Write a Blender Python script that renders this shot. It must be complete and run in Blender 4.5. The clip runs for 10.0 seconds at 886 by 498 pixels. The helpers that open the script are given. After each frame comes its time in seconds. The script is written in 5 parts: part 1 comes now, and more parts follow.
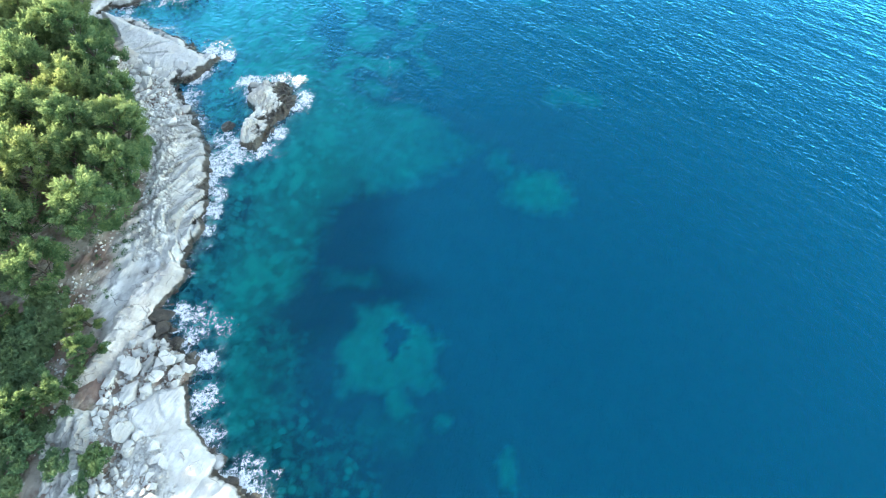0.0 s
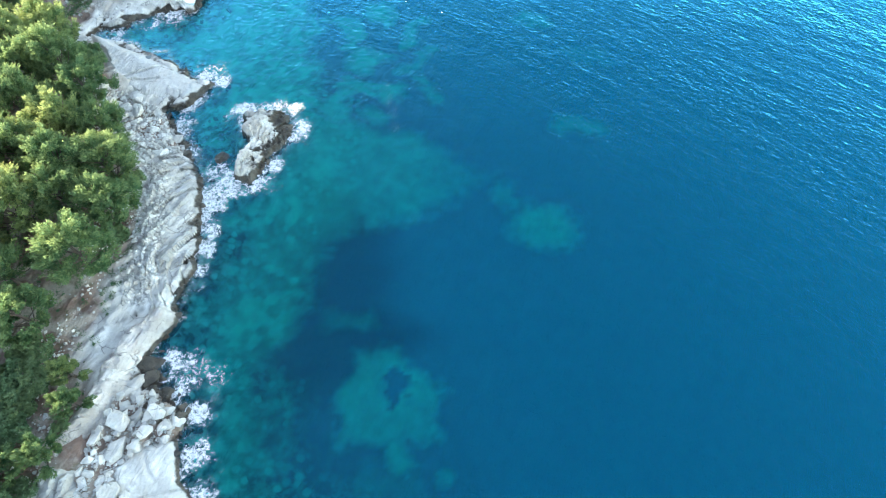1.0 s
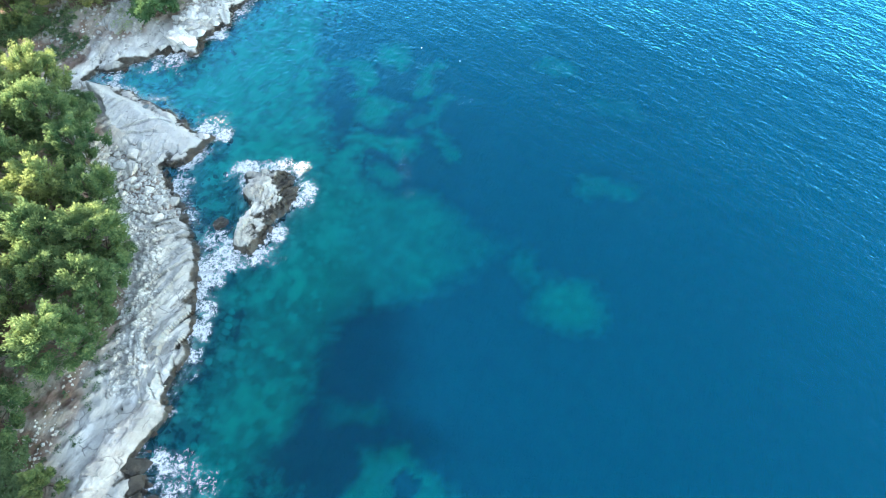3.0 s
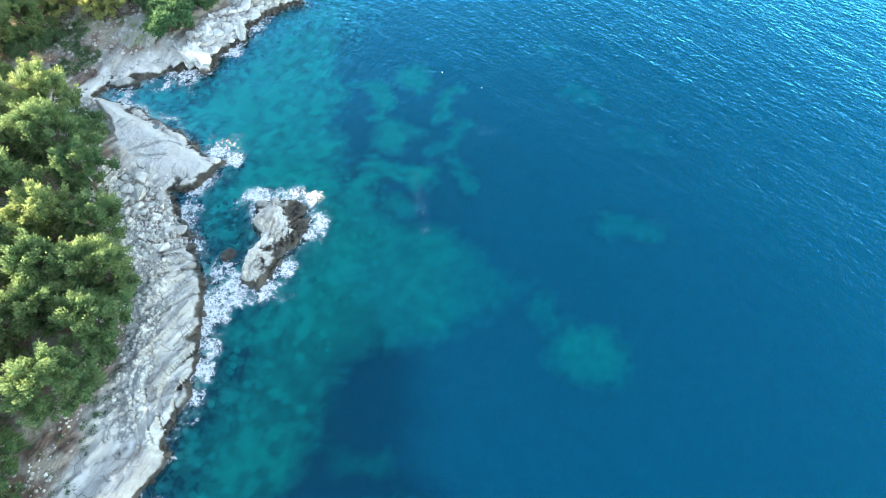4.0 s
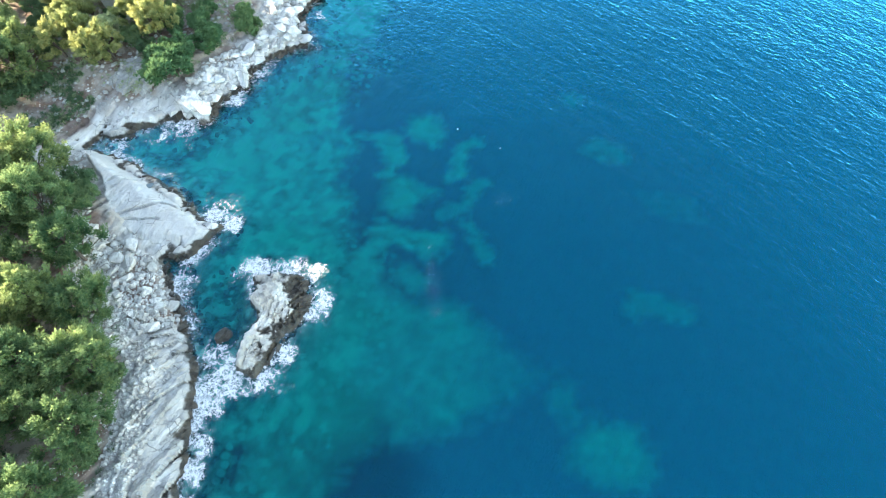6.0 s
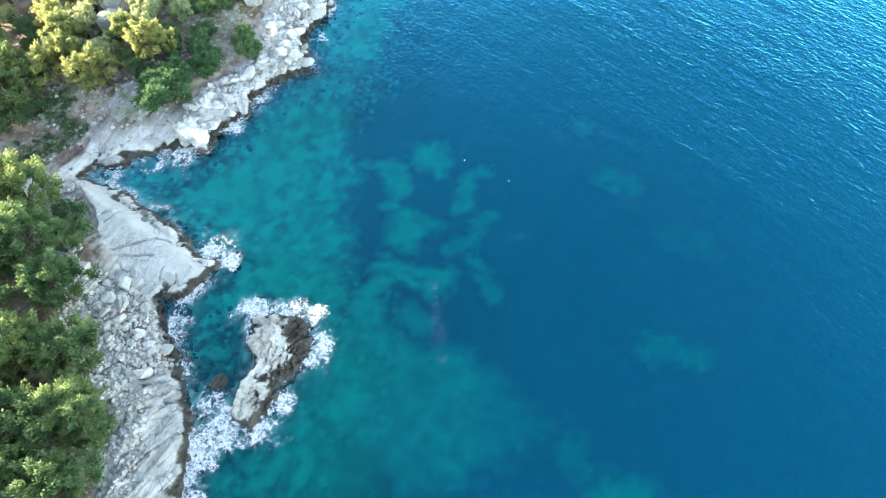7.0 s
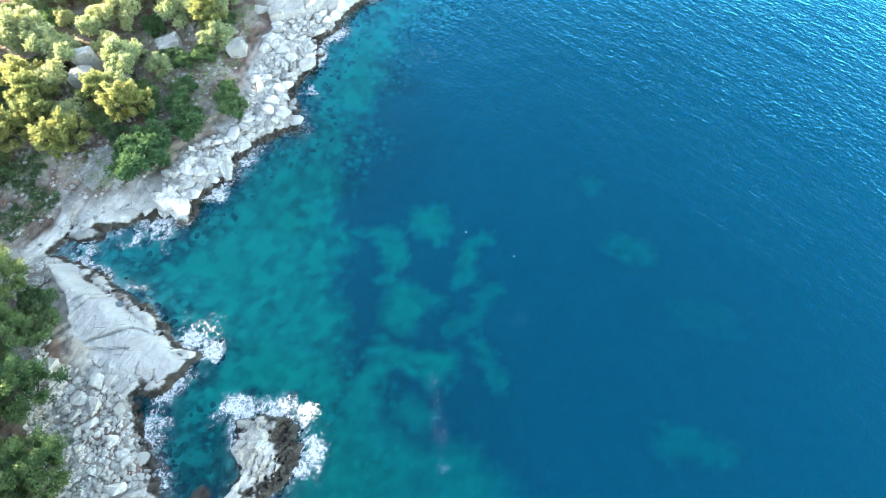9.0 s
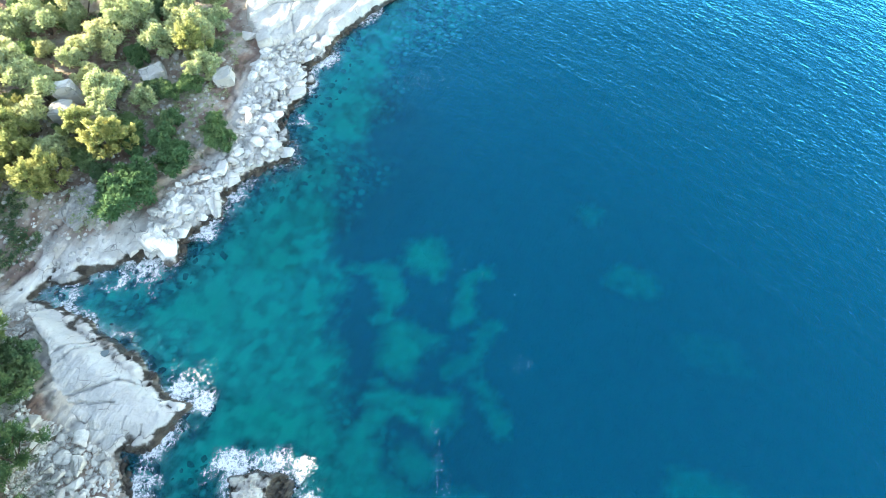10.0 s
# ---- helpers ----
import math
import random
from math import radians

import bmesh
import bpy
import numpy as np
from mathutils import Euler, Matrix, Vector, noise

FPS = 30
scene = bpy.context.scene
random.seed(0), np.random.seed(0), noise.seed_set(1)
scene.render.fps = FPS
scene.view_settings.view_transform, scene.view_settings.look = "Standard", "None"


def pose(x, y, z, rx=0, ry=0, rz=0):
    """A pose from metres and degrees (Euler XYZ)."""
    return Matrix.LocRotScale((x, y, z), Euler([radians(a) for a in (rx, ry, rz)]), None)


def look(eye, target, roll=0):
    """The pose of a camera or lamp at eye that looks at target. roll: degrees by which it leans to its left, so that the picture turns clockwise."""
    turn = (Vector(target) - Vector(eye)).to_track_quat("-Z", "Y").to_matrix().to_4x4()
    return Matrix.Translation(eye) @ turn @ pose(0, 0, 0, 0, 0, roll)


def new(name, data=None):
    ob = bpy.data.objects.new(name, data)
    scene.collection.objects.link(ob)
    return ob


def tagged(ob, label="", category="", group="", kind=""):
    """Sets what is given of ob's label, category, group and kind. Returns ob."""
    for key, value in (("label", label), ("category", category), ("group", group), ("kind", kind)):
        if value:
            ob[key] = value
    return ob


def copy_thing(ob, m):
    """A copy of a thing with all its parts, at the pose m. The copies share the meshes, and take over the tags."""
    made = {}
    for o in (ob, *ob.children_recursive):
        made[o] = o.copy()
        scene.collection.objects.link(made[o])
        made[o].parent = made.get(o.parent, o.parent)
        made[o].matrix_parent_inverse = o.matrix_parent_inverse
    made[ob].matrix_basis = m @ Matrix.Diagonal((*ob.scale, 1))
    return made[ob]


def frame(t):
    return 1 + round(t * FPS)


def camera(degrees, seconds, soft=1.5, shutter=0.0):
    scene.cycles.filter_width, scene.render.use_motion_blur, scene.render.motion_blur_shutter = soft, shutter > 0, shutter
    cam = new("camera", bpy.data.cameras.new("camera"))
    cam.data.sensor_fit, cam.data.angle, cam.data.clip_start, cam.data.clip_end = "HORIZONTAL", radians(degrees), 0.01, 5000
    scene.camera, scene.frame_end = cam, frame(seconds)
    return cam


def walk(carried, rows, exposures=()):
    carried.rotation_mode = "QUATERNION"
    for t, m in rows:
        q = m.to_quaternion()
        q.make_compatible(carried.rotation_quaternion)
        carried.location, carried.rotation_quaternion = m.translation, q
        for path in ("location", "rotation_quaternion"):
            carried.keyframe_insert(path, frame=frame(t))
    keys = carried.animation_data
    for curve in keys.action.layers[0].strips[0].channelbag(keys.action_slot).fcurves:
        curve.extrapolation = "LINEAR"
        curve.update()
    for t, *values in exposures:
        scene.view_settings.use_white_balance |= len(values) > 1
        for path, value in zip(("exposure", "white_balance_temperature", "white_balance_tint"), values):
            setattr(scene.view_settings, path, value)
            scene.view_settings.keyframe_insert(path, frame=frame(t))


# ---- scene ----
cam = camera(76.5, 10.0, soft=1.05)
# seconds, place in metres over the sea, then tilt from straight down, roll and heading in degrees
ROWS = [
    (0.0, 0.00, 0.00, 51.64, 30.07, 2.58, -0.98),
    (0.5, -0.10, 2.64, 51.66, 29.98, 2.56, -0.93),
    (1.0, -0.30, 5.21, 51.78, 29.89, 2.41, -0.96),
    (1.5, -0.38, 7.70, 51.88, 29.84, 2.40, -0.96),
    (2.0, -0.56, 10.28, 51.78, 29.89, 2.32, -0.70),
    (2.5, -0.87, 12.79, 51.65, 29.89, 2.36, -0.51),
    (4.0, -2.10, 20.61, 51.53, 29.69, 2.25, 2.45),
    (4.5, -2.36, 23.20, 51.67, 29.51, 2.20, 2.85),
    (5.0, -2.76, 25.71, 51.62, 29.46, 2.15, 3.17),
    (5.5, -3.12, 28.10, 51.63, 29.46, 2.10, 3.46),
    (7.0, -4.06, 35.46, 51.46, 29.34, 2.25, 4.26),
    (7.5, -4.39, 37.88, 51.61, 29.26, 2.13, 4.27),
    (8.0, -4.67, 40.31, 51.60, 29.21, 2.13, 4.18),
    (8.5, -4.99, 42.71, 51.70, 29.12, 2.09, 3.90),
    (9.0, -5.19, 45.23, 51.70, 29.10, 2.13, 3.62),
    (9.5, -5.45, 47.49, 51.83, 29.06, 2.09, 3.14),
    (10.0, -5.87, 49.65, 51.92, 29.05, 2.00, 2.50),
]
walk(cam, [(t, pose(x, y, z, rx, ry, rz)) for t, x, y, z, rx, ry, rz in ROWS], [(0.0, 2.58), (10.0, 2.58)])

# ---- light: low afternoon sun from inland, clear sky ----
SUN_ELEVATION, SUN_BEARING = radians(17.5), radians(-76)      # bearing from +y, clockwise
world = bpy.data.worlds.new("sky")
scene.world = world
world.use_nodes = True
sky = world.node_tree.nodes.new("ShaderNodeTexSky")
sky.sky_type, sky.sun_disc = "NISHITA", False
sky.sun_elevation, sky.sun_rotation = SUN_ELEVATION, SUN_BEARING
sky.dust_density = 0.2
back = world.node_tree.nodes["Background"]
back.inputs["Strength"].default_value = 0.15
haze = world.node_tree.nodes.new("ShaderNodeMixRGB")     # thin warm haze in the afternoon sky
haze.blend_type = "MULTIPLY"
haze.inputs["Fac"].default_value, haze.inputs["Color2"].default_value = 1.0, (1.15, 1.0, 0.83, 1)
world.node_tree.links.new(sky.outputs["Color"], haze.inputs["Color1"])
world.node_tree.links.new(haze.outputs["Color"], back.inputs["Color"])
sun = new("sun", bpy.data.lights.new("sun", "SUN"))
sun.data.energy, sun.data.angle, sun.data.color = 5.0, radians(3.0), (1.0, 0.86, 0.60)
toward = Vector((math.sin(SUN_BEARING) * math.cos(SUN_ELEVATION), math.cos(SUN_BEARING) * math.cos(SUN_ELEVATION), math.sin(SUN_ELEVATION)))
sun.matrix_world = look(toward * 400, (0, 0, 0))


# ---- arithmetic on the plan ----
def lattice(ix, iy, seed):
    n = (ix.astype(np.int64) * 374761393 + iy.astype(np.int64) * 668265263 + seed * 1274126177) & 0xFFFFFFFF
    n = ((n ^ (n >> 13)) * 1103515245) & 0xFFFFFFFF
    n = ((n ^ (n >> 16)) * 2246822519) & 0xFFFFFFFF
    return ((n ^ (n >> 15)) & 0xFFFF) / 32767.5 - 1.0


def grain(x, y, seed=0):
    """Smooth value noise, -1 to 1."""
    x, y = np.asarray(x, float), np.asarray(y, float)
    ix, iy = np.floor(x), np.floor(y)
    fx, fy = x - ix, y - iy
    fx, fy = fx * fx * fx * (fx * (fx * 6 - 15) + 10), fy * fy * fy * (fy * (fy * 6 - 15) + 10)
    a, b = lattice(ix, iy, seed), lattice(ix + 1, iy, seed)
    c, d = lattice(ix, iy + 1, seed), lattice(ix + 1, iy + 1, seed)
    return (a + (b - a) * fx) * (1 - fy) + (c + (d - c) * fx) * fy


def fractal(x, y, seed=0, octaves=4, gain=0.5):
    total, size, norm = 0.0, 1.0, 0.0
    for k in range(octaves):
        total = total + size * grain(np.asarray(x) * 2.03 ** k + 17.3 * k, np.asarray(y) * 2.03 ** k - 9.1 * k, seed + k)
        norm, size = norm + size, size * gain
    return total / norm


def ridged(x, y, seed=0, octaves=4):
    total, size, norm = 0.0, 1.0, 0.0
    for k in range(octaves):
        total = total + size * (1 - np.abs(grain(np.asarray(x) * 2.1 ** k + 5.7 * k, np.asarray(y) * 2.1 ** k + 3.3 * k, seed + k)))
        norm, size = norm + size, size * 0.5
    return total / norm


def step(a, b, x):
    t = np.clip((np.asarray(x, float) - a) / (b - a), 0, 1)
    return t * t * (3 - 2 * t)


def inside_by(x, y, outline):
    """Metres inside a closed outline (outside: minus)."""
    x, y = np.asarray(x, float), np.asarray(y, float)
    best, odd = np.full(x.shape, 1e9), np.zeros(x.shape, bool)
    for (ax, ay), (bx, by) in zip(outline, outline[1:] + outline[:1]):
        ex, ey = bx - ax, by - ay
        k = np.clip(((x - ax) * ex + (y - ay) * ey) / (ex * ex + ey * ey + 1e-12), 0, 1)
        best = np.minimum(best, (x - ax - k * ex) ** 2 + (y - ay - k * ey) ** 2)
        if ay != by:
            odd ^= ((ay > y) != (by > y)) & (x < ax + (y - ay) * ex / ey)
    return np.where(odd, 1, -1) * np.sqrt(best)


# ---- the plan: shoreline, slabs, islet ----
SOUTH_SHORE = [(-4, -400), (-10, -60), (-15, -8), (-17.5, 5), (-20.2, 7.5), (-21.9, 8.1), (-22.4, 9.4), (-24.5, 11.6), (-25.7, 12.9), (-26.3, 15.1),
               (-25.8, 17.0), (-25.6, 18.5), (-28.4, 20.6), (-30.2, 22.8), (-30.6, 24.6), (-30.3, 26.5), (-29.4, 27.9), (-29.5, 30.2), (-28.5, 33)]
LEDGE_SHORE = [(-28.3, 35), (-28.6, 38.0), (-28.9, 41.2), (-29.4, 43.8), (-30.4, 46.7), (-31.2, 48.4), (-32.4, 50), (-33.4, 52.3), (-35.2, 54.6),
               (-36.6, 56.6), (-34.0, 57.3), (-32.3, 59.8)]
COVE_SHORE = [(-31.3, 61.3), (-33.6, 62.0), (-36.0, 63.8), (-39.2, 66.9), (-43.0, 68.7), (-46.7, 70.3), (-50.2, 71.8), (-48.8, 73.0), (-45.3, 74.3),
              (-42.8, 75.5), (-40.6, 76.2), (-37.0, 76.4)]
NORTH_SHORE = [(-36.6, 78.4), (-34.6, 82.4), (-32.8, 86.2), (-29.8, 88.6), (-27.2, 89.8), (-28.0, 92.2), (-29.0, 94.6), (-28.8, 98.1), (-27.0, 100.8),
               (-27.5, 104.8), (-25.4, 107.1), (-23.7, 111.2), (-21.0, 114.8), (-17.8, 118.4), (-8, 130), (14, 160), (60, 260), (120, 600)]
COAST = SOUTH_SHORE + LEDGE_SHORE + COVE_SHORE + NORTH_SHORE + [(-900, 600), (-900, -400)]
ISLET = [(-26.3, 55.0), (-24.2, 55.5), (-21.1, 55.2), (-20.2, 53.3), (-20.1, 51.5), (-20.9, 50.4), (-22.1, 48.9), (-22.3, 47.6), (-23.3, 46.3),
         (-24.3, 45.2), (-25.9, 45.5), (-25.9, 47.9), (-25.6, 49.6), (-25.0, 50.4), (-26.0, 52.5)]

CAPE = [(-31.3, 60.9), (-35.2, 62.4), (-37.3, 64.6), (-40.2, 67.3), (-43.2, 68.6), (-46.6, 70.2), (-49.4, 71.0), (-49.6, 68.6), (-46.2, 64.9),
        (-43.9, 60.4), (-40.5, 58.2), (-37.0, 56.9), (-34.4, 57.1), (-32.6, 59.1)]

BLOCKS = [(-36.4, 99.8), (-53.0, 94.4), (-52.4, 92.2), (-44.8, 99.4), (-33.0, 107.0)]      # cut marble blocks
NORTH_BELT = [(-40.6, 77.4), (-36.8, 77.4), (-34.4, 82.6), (-32.4, 86.8), (-27.6, 90.2), (-28.8, 94.6), (-28.6, 98.2), (-27.0, 101), (-27.4, 105), (-25.0, 107.6), (-26.2, 109.4),
              (-31, 107.4), (-33.4, 104), (-34.4, 99), (-33.6, 93), (-35.0, 89.4), (-38.6, 85.2), (-41.0, 80.6)]
RUBBLE_CAPE = [(-42.6, 58.8), (-38.4, 57.0), (-36.4, 55.8), (-33.6, 52.2), (-31.9, 49.2), (-34.6, 48.8), (-36.6, 47.2), (-39.0, 50.8), (-42.6, 55.0), (-45.2, 59.4)]
ROCK_FALL = [(-32.6, 19.8), (-28.2, 20.6), (-25.8, 18.6), (-26.0, 16.2), (-29.0, 15.4), (-30.6, 13.4), (-29.8, 11.6), (-26.8, 10.4), (-25.4, 7.6), (-26.4, 4.6), (-33.0, 5.0), (-32.8, 10.4), (-33.4, 14.6), (-32.8, 17.2)]
CAPE_BACK = [(-50.4, 70.4), (-47.4, 65.6), (-45.0, 60.8), (-47.0, 58.6), (-51.0, 62.0), (-54.0, 68.4)]      # stony soil between slab and pines
HOLLOW = [(-60.5, 81.6), (-55.9, 82.7), (-51.6, 79.4), (-51.0, 74.2), (-53.9, 71.1), (-57.8, 70.9), (-61.2, 78.1)]       # bare red soil behind the cove


def shore(x, y):
    """Metres inland of the waterline, with small bays and knobs."""
    wob = 0.75 * fractal(x * 0.42, y * 0.42, 3, 4, 0.6)
    return inside_by(x, y, COAST) + wob


def strata(x, y, seed=11):
    """Tilted beds that break into ribs, with open joints along and across them, metres."""
    u, v = 0.56 * x + 0.83 * y, 0.83 * x - 0.56 * y
    v = v + 1.5 * fractal(u * 0.09, v * 0.14, seed, 4)
    w = v * (0.55 + 0.12 * grain(u * 0.07, v * 0.05, seed + 2))
    saw = w - np.floor(w)
    bed = np.floor(w)
    cross = u * 0.42 + 0.37 * bed + 0.25 * fractal(u * 0.4, v * 0.4, seed + 7, 3)
    cross = np.abs(cross - np.round(cross)) / 0.42
    open_along = step(0.13, 0.03, saw) * step(-0.35, 0.2, grain(u * 0.25, bed * 3.7, seed + 8))
    open_across = step(0.14, 0.05, cross) * step(0.15, 0.5, grain(bed * 5.3, np.floor(u * 0.42) * 2.9, seed + 9))
    ribs = 0.50 * (saw - 0.5) * (0.35 + 0.65 * step(-0.3, 0.5, fractal(u * 0.12, v * 0.3, seed + 3, 3)))
    return ribs + 0.6 * (ridged(u * 0.11, v * 0.8, seed + 5, 4) - 0.6) - 0.40 * open_along - 0.26 * open_across


# light sand among the dark seagrass: strokes from place to place with a half width and a strength
SAND_NORTH = [(-10.9, 80.7, -10.6, 79.6, 1.9, 0.9), (-12.4, 79.0, -10.5, 79.5, 0.8, 0.8), (-10.6, 79.0, -9.9, 77.4, 0.8, 0.8), (-19.5, 77.8, -14.0, 77.4, 0.8, 0.75),
              (-15.2, 76.4, -14.6, 75.0, 1.5, 0.9), (-14.9, 74.5, -14.9, 72.2, 0.7, 0.85), (-16.2, 72.2, -15.0, 72.4, 0.6, 0.7), (-13.4, 69.8, -12.8, 68.2, 2.2, 0.95),
              (-11.7, 70.3, -9.8, 69.6, 1.1, 0.6), (-5.8, 76.8, -6.2, 73.4, 1.1, 0.75), (-5.2, 77.4, -4.0, 78.2, 0.8, 0.65), (-7.5, 72.6, -6.6, 73.2, 1.1, 0.7)]
SAND_MIDDLE = [(-3.9, 71.8, -5.4, 67.9, 1.0, 0.55), (-5.6, 68.0, -7.0, 66.8, 1.1, 0.5), (-4.9, 65.2, -4.4, 64.0, 1.0, 0.55), (-4.0, 62.6, -2.8, 60.8, 0.9, 0.5),
               (-15.8, 63.7, -8.2, 63.4, 0.9, 0.85), (-9.2, 61.6, -8.4, 62.8, 1.5, 0.9), (-13.8, 63.0, -11.4, 61.8, 1.0, 0.85), (-16.4, 58.8, -14.6, 61.6, 1.0, 0.85),
               (-16.2, 58.0, -15.2, 57.0, 1.9, 0.85), (-11.4, 57.6, -9.8, 56.8, 1.3, 0.55), (-17.0, 55.6, -16.4, 54.8, 1.5, 0.7), (-15.2, 61.6, -15.4, 65.2, 0.6, 0.6)]
SAND_FAR = [(8.8, 40.9, 11.0, 40.4, 2.9, 0.75), (5.6, 45.6, 6.0, 44.4, 1.5, 0.35), (14.4, 56.2, 18.0, 56.0, 1.6, 0.42), (10.4, 78.4, 13.8, 77.0, 1.4, 0.45), (8.4, 86.6, 8.4, 85.9, 1.2, 0.3),
            (18.0, 69.8, 21.0, 69.0, 1.8, 0.16), (3.5, 9.4, 3.4, 7.8, 0.9, 0.6), (-14.0, 28.8, -10.4, 28.9, 1.2, 0.28), (-9.2, 12.2, -5.8, 11.4, 1.6, 0.2), (-2.4, 13.4, -2.0, 13.2, 0.7, 0.45),
            (-6.6, 15.4, -6.2, 13.9, 1.2, 0.6), (-24.0, 46.0, -12.0, 51.0, 2.6, 0.5)]
SAND_LAGOON = [(-11.1, 24.7), (-7.4, 26.3), (-5.3, 24.0), (-1.9, 20.7), (-3.6, 18.8), (-2.7, 16.9), (-6.0, 15.6), (-8.2, 15.2), (-12.2, 16.2), (-12.7, 19.6), (-11.2, 22.1)]
SAND_FAN = [(-21.0, 57.0), (-14.0, 57.0), (-11.6, 55.2), (-5.0, 54.4), (-2.0, 52.0), (1.4, 49.4), (5.0, 48.4), (2.5, 46.4), (-1.0, 44.0), (-4.5, 41.6), (-10.3, 40.4), (-14.9, 39.0), (-22.0, 36.0), (-23.0, 46.0)]

REEFS = [(-43.6, 70.8, 4.6, 2.2), (-39.6, 73.2, 3.6, 2.0), (-29.3, 50.6, 3.0, 5.0), (-26.0, 36.5, 1.6, 3.0), (-28.2, 25.4, 1.4, 1.8)]      # drowned dark rock


def sandy(x, y, off):
    """How much light sand covers the sea floor, 0 to 1; off: metres from the shore."""
    wx = x + 1.3 * fractal(x * 0.33, y * 0.33, 21, 4, 0.6) + 0.4 * fractal(x * 1.2, y * 1.2, 22, 2)
    wy = y + 1.3 * fractal(x * 0.33, y * 0.33, 27, 4, 0.6) + 0.4 * fractal(x * 1.2, y * 1.2, 28, 2)
    patch = np.zeros(np.shape(x))
    for ax, ay, bx, by, wide, much in SAND_NORTH + SAND_MIDDLE + SAND_FAR:
        ex, ey = bx - ax, by - ay
        k = np.clip(((wx - ax) * ex + (wy - ay) * ey) / (ex * ex + ey * ey), 0, 1)
        patch = np.maximum(patch, 0.88 * much * step(-0.35 * wide - 0.35, 0.55 * wide + 0.3, wide - np.hypot(wx - ax - k * ex, wy - ay - k * ey)))
    hole = step(0.8, 1.2, np.hypot((wx + 6.9) / 1.3, (wy - 21.6) / 2.2))
    patch = np.maximum(patch, 0.62 * hole * step(-0.8, 1.1, inside_by(wx, wy, SAND_LAGOON)))
    # a wide fan of sand off the islet, thinning seaward, with furrows in its southern edge
    furrow = 0.5 * step(0.1, 0.6, grain(x * 0.75, y * 0.10, 31)) * step(46.5, 42.5, y)
    fan = step(-1.4, 2.2, inside_by(wx, wy, SAND_FAN) - 1.6 * furrow) * np.interp(x, (-16, -6, 4), (0.56, 0.58, 0.22))
    patch = np.maximum(patch, fan * (1 + 0.35 * fractal(x * 0.35, y * 0.35, 29, 5, 0.6)))
    patch = patch * (1 + 0.4 * fractal(x * 0.7, y * 0.7, 24, 4, 0.6))
    # the shallow shelf along the shore, mottled with stones and weed
    rim = np.interp(y, (5, 10, 16, 22, 29, 34, 40, 46, 52, 58, 64, 70, 76, 83, 91, 101, 117, 130), (-18, -18.8, -19, -19.2, -18.1, -17, -15.5, -15, -15.6, -18.6, -19.0, -20.0, -20.6, -22.0, -22.9, -18.6, -16.2, -6))
    cover = step(-2.0, 2.2, rim - x + 3.6 * fractal(x * 0.24, y * 0.24, 35, 5, 0.65))
    bright = np.interp(y, (10, 24, 36, 46, 54, 60, 76, 82, 92, 104), (0.38, 0.42, 0.46, 0.52, 0.50, 0.64, 0.64, 0.52, 0.48, 0.58))
    mottled = 0.4 * fractal(x * 0.35, y * 0.35, 41, 3, 0.5) + 0.8 * fractal(x * 0.8 + 0.3 * y, y * 0.7 - 0.3 * x, 45, 3, 0.6) + 1.1 * step(0.05, 0.6, grain(x * 0.85 - 0.4 * y, y * 0.85 + 0.4 * x, 46))
    near_rock = step(4.2, 0.8, off + 2.0 * fractal(x * 0.45, y * 0.45, 49, 4, 0.6))
    for cx, cy, rx, ry in REEFS:
        near_rock = np.maximum(near_rock, 1.3 * step(1.25, 0.7, np.hypot((wx - cx) / rx, (wy - cy) / ry)))
    shelf = cover * np.clip(bright * (1 + 0.85 * mottled) - 0.45 * near_rock, 0, 1)
    return np.clip(np.maximum(patch, shelf), 0, 1)


def lie(x, y):
    """Height of the ground and the sea floor at a place, and metres inland."""
    x, y = np.asarray(x, float), np.asarray(y, float)
    d = shore(x, y)
    off = np.maximum(0, -np.maximum(d, inside_by(x, y, ISLET)))
    gully = step(9, 2, np.hypot((x + 55) / 1.6, y - 75.5))
    rise = 0.24 * np.minimum(d, 9) + 0.09 * np.clip(d - 9, 0, 60) + 0.05 * np.clip(d - 69, 0, 400)
    rubble_low = step(3, 0, np.abs(x + 38.5) - 3.5) * step(3, 0, np.abs(y - 53) - 4)
    fall = step(1.2, -0.4, np.hypot((x + 30.5) / 3.2, (y - 16.5) / 5.0) - 0.4)
    land = -0.35 + 1.0 * step(-0.2, 1.3 + 0.9 * fractal(x * 0.25, y * 0.25, 58, 2), d) - 0.5 * fall + rise * (1 - 0.45 * gully) * (1 - 0.4 * rubble_low)
    belt = step(11, 5, d + 1.5 * fractal(x * 0.2, y * 0.2, 51, 3)) * step(0, 0.8, d) * (1 - 0.85 * step(-0.8, 0.6, inside_by(x, y, RUBBLE_CAPE)))
    land = land + belt * 1.05 * strata(x, y) + (1 - belt) * 0.35 * fractal(x * 0.5, y * 0.5, 53, 4) + 0.17 * fractal(x * 1.5, y * 1.5, 55, 4, 0.6)
    land = land - 0.9 * step(0.9, 2.0, inside_by(x, y, CAPE))
    depth = 0.35 + 0.30 * np.minimum(off, 7) + 0.16 * np.clip(off - 7, 0, 14) + 0.04 * np.clip(off - 21, 0, 40)
    lumps = step(7, 1, off) * 0.5 * (ridged(x * 0.6, y * 0.6, 57, 3) - 0.45) + 0.22 * fractal(x * 0.4, y * 0.4, 59, 4)
    floor = -np.maximum(0.12, depth - lumps)
    return np.where(d > 0, np.maximum(land, floor), floor + 0.0 * d), d, off


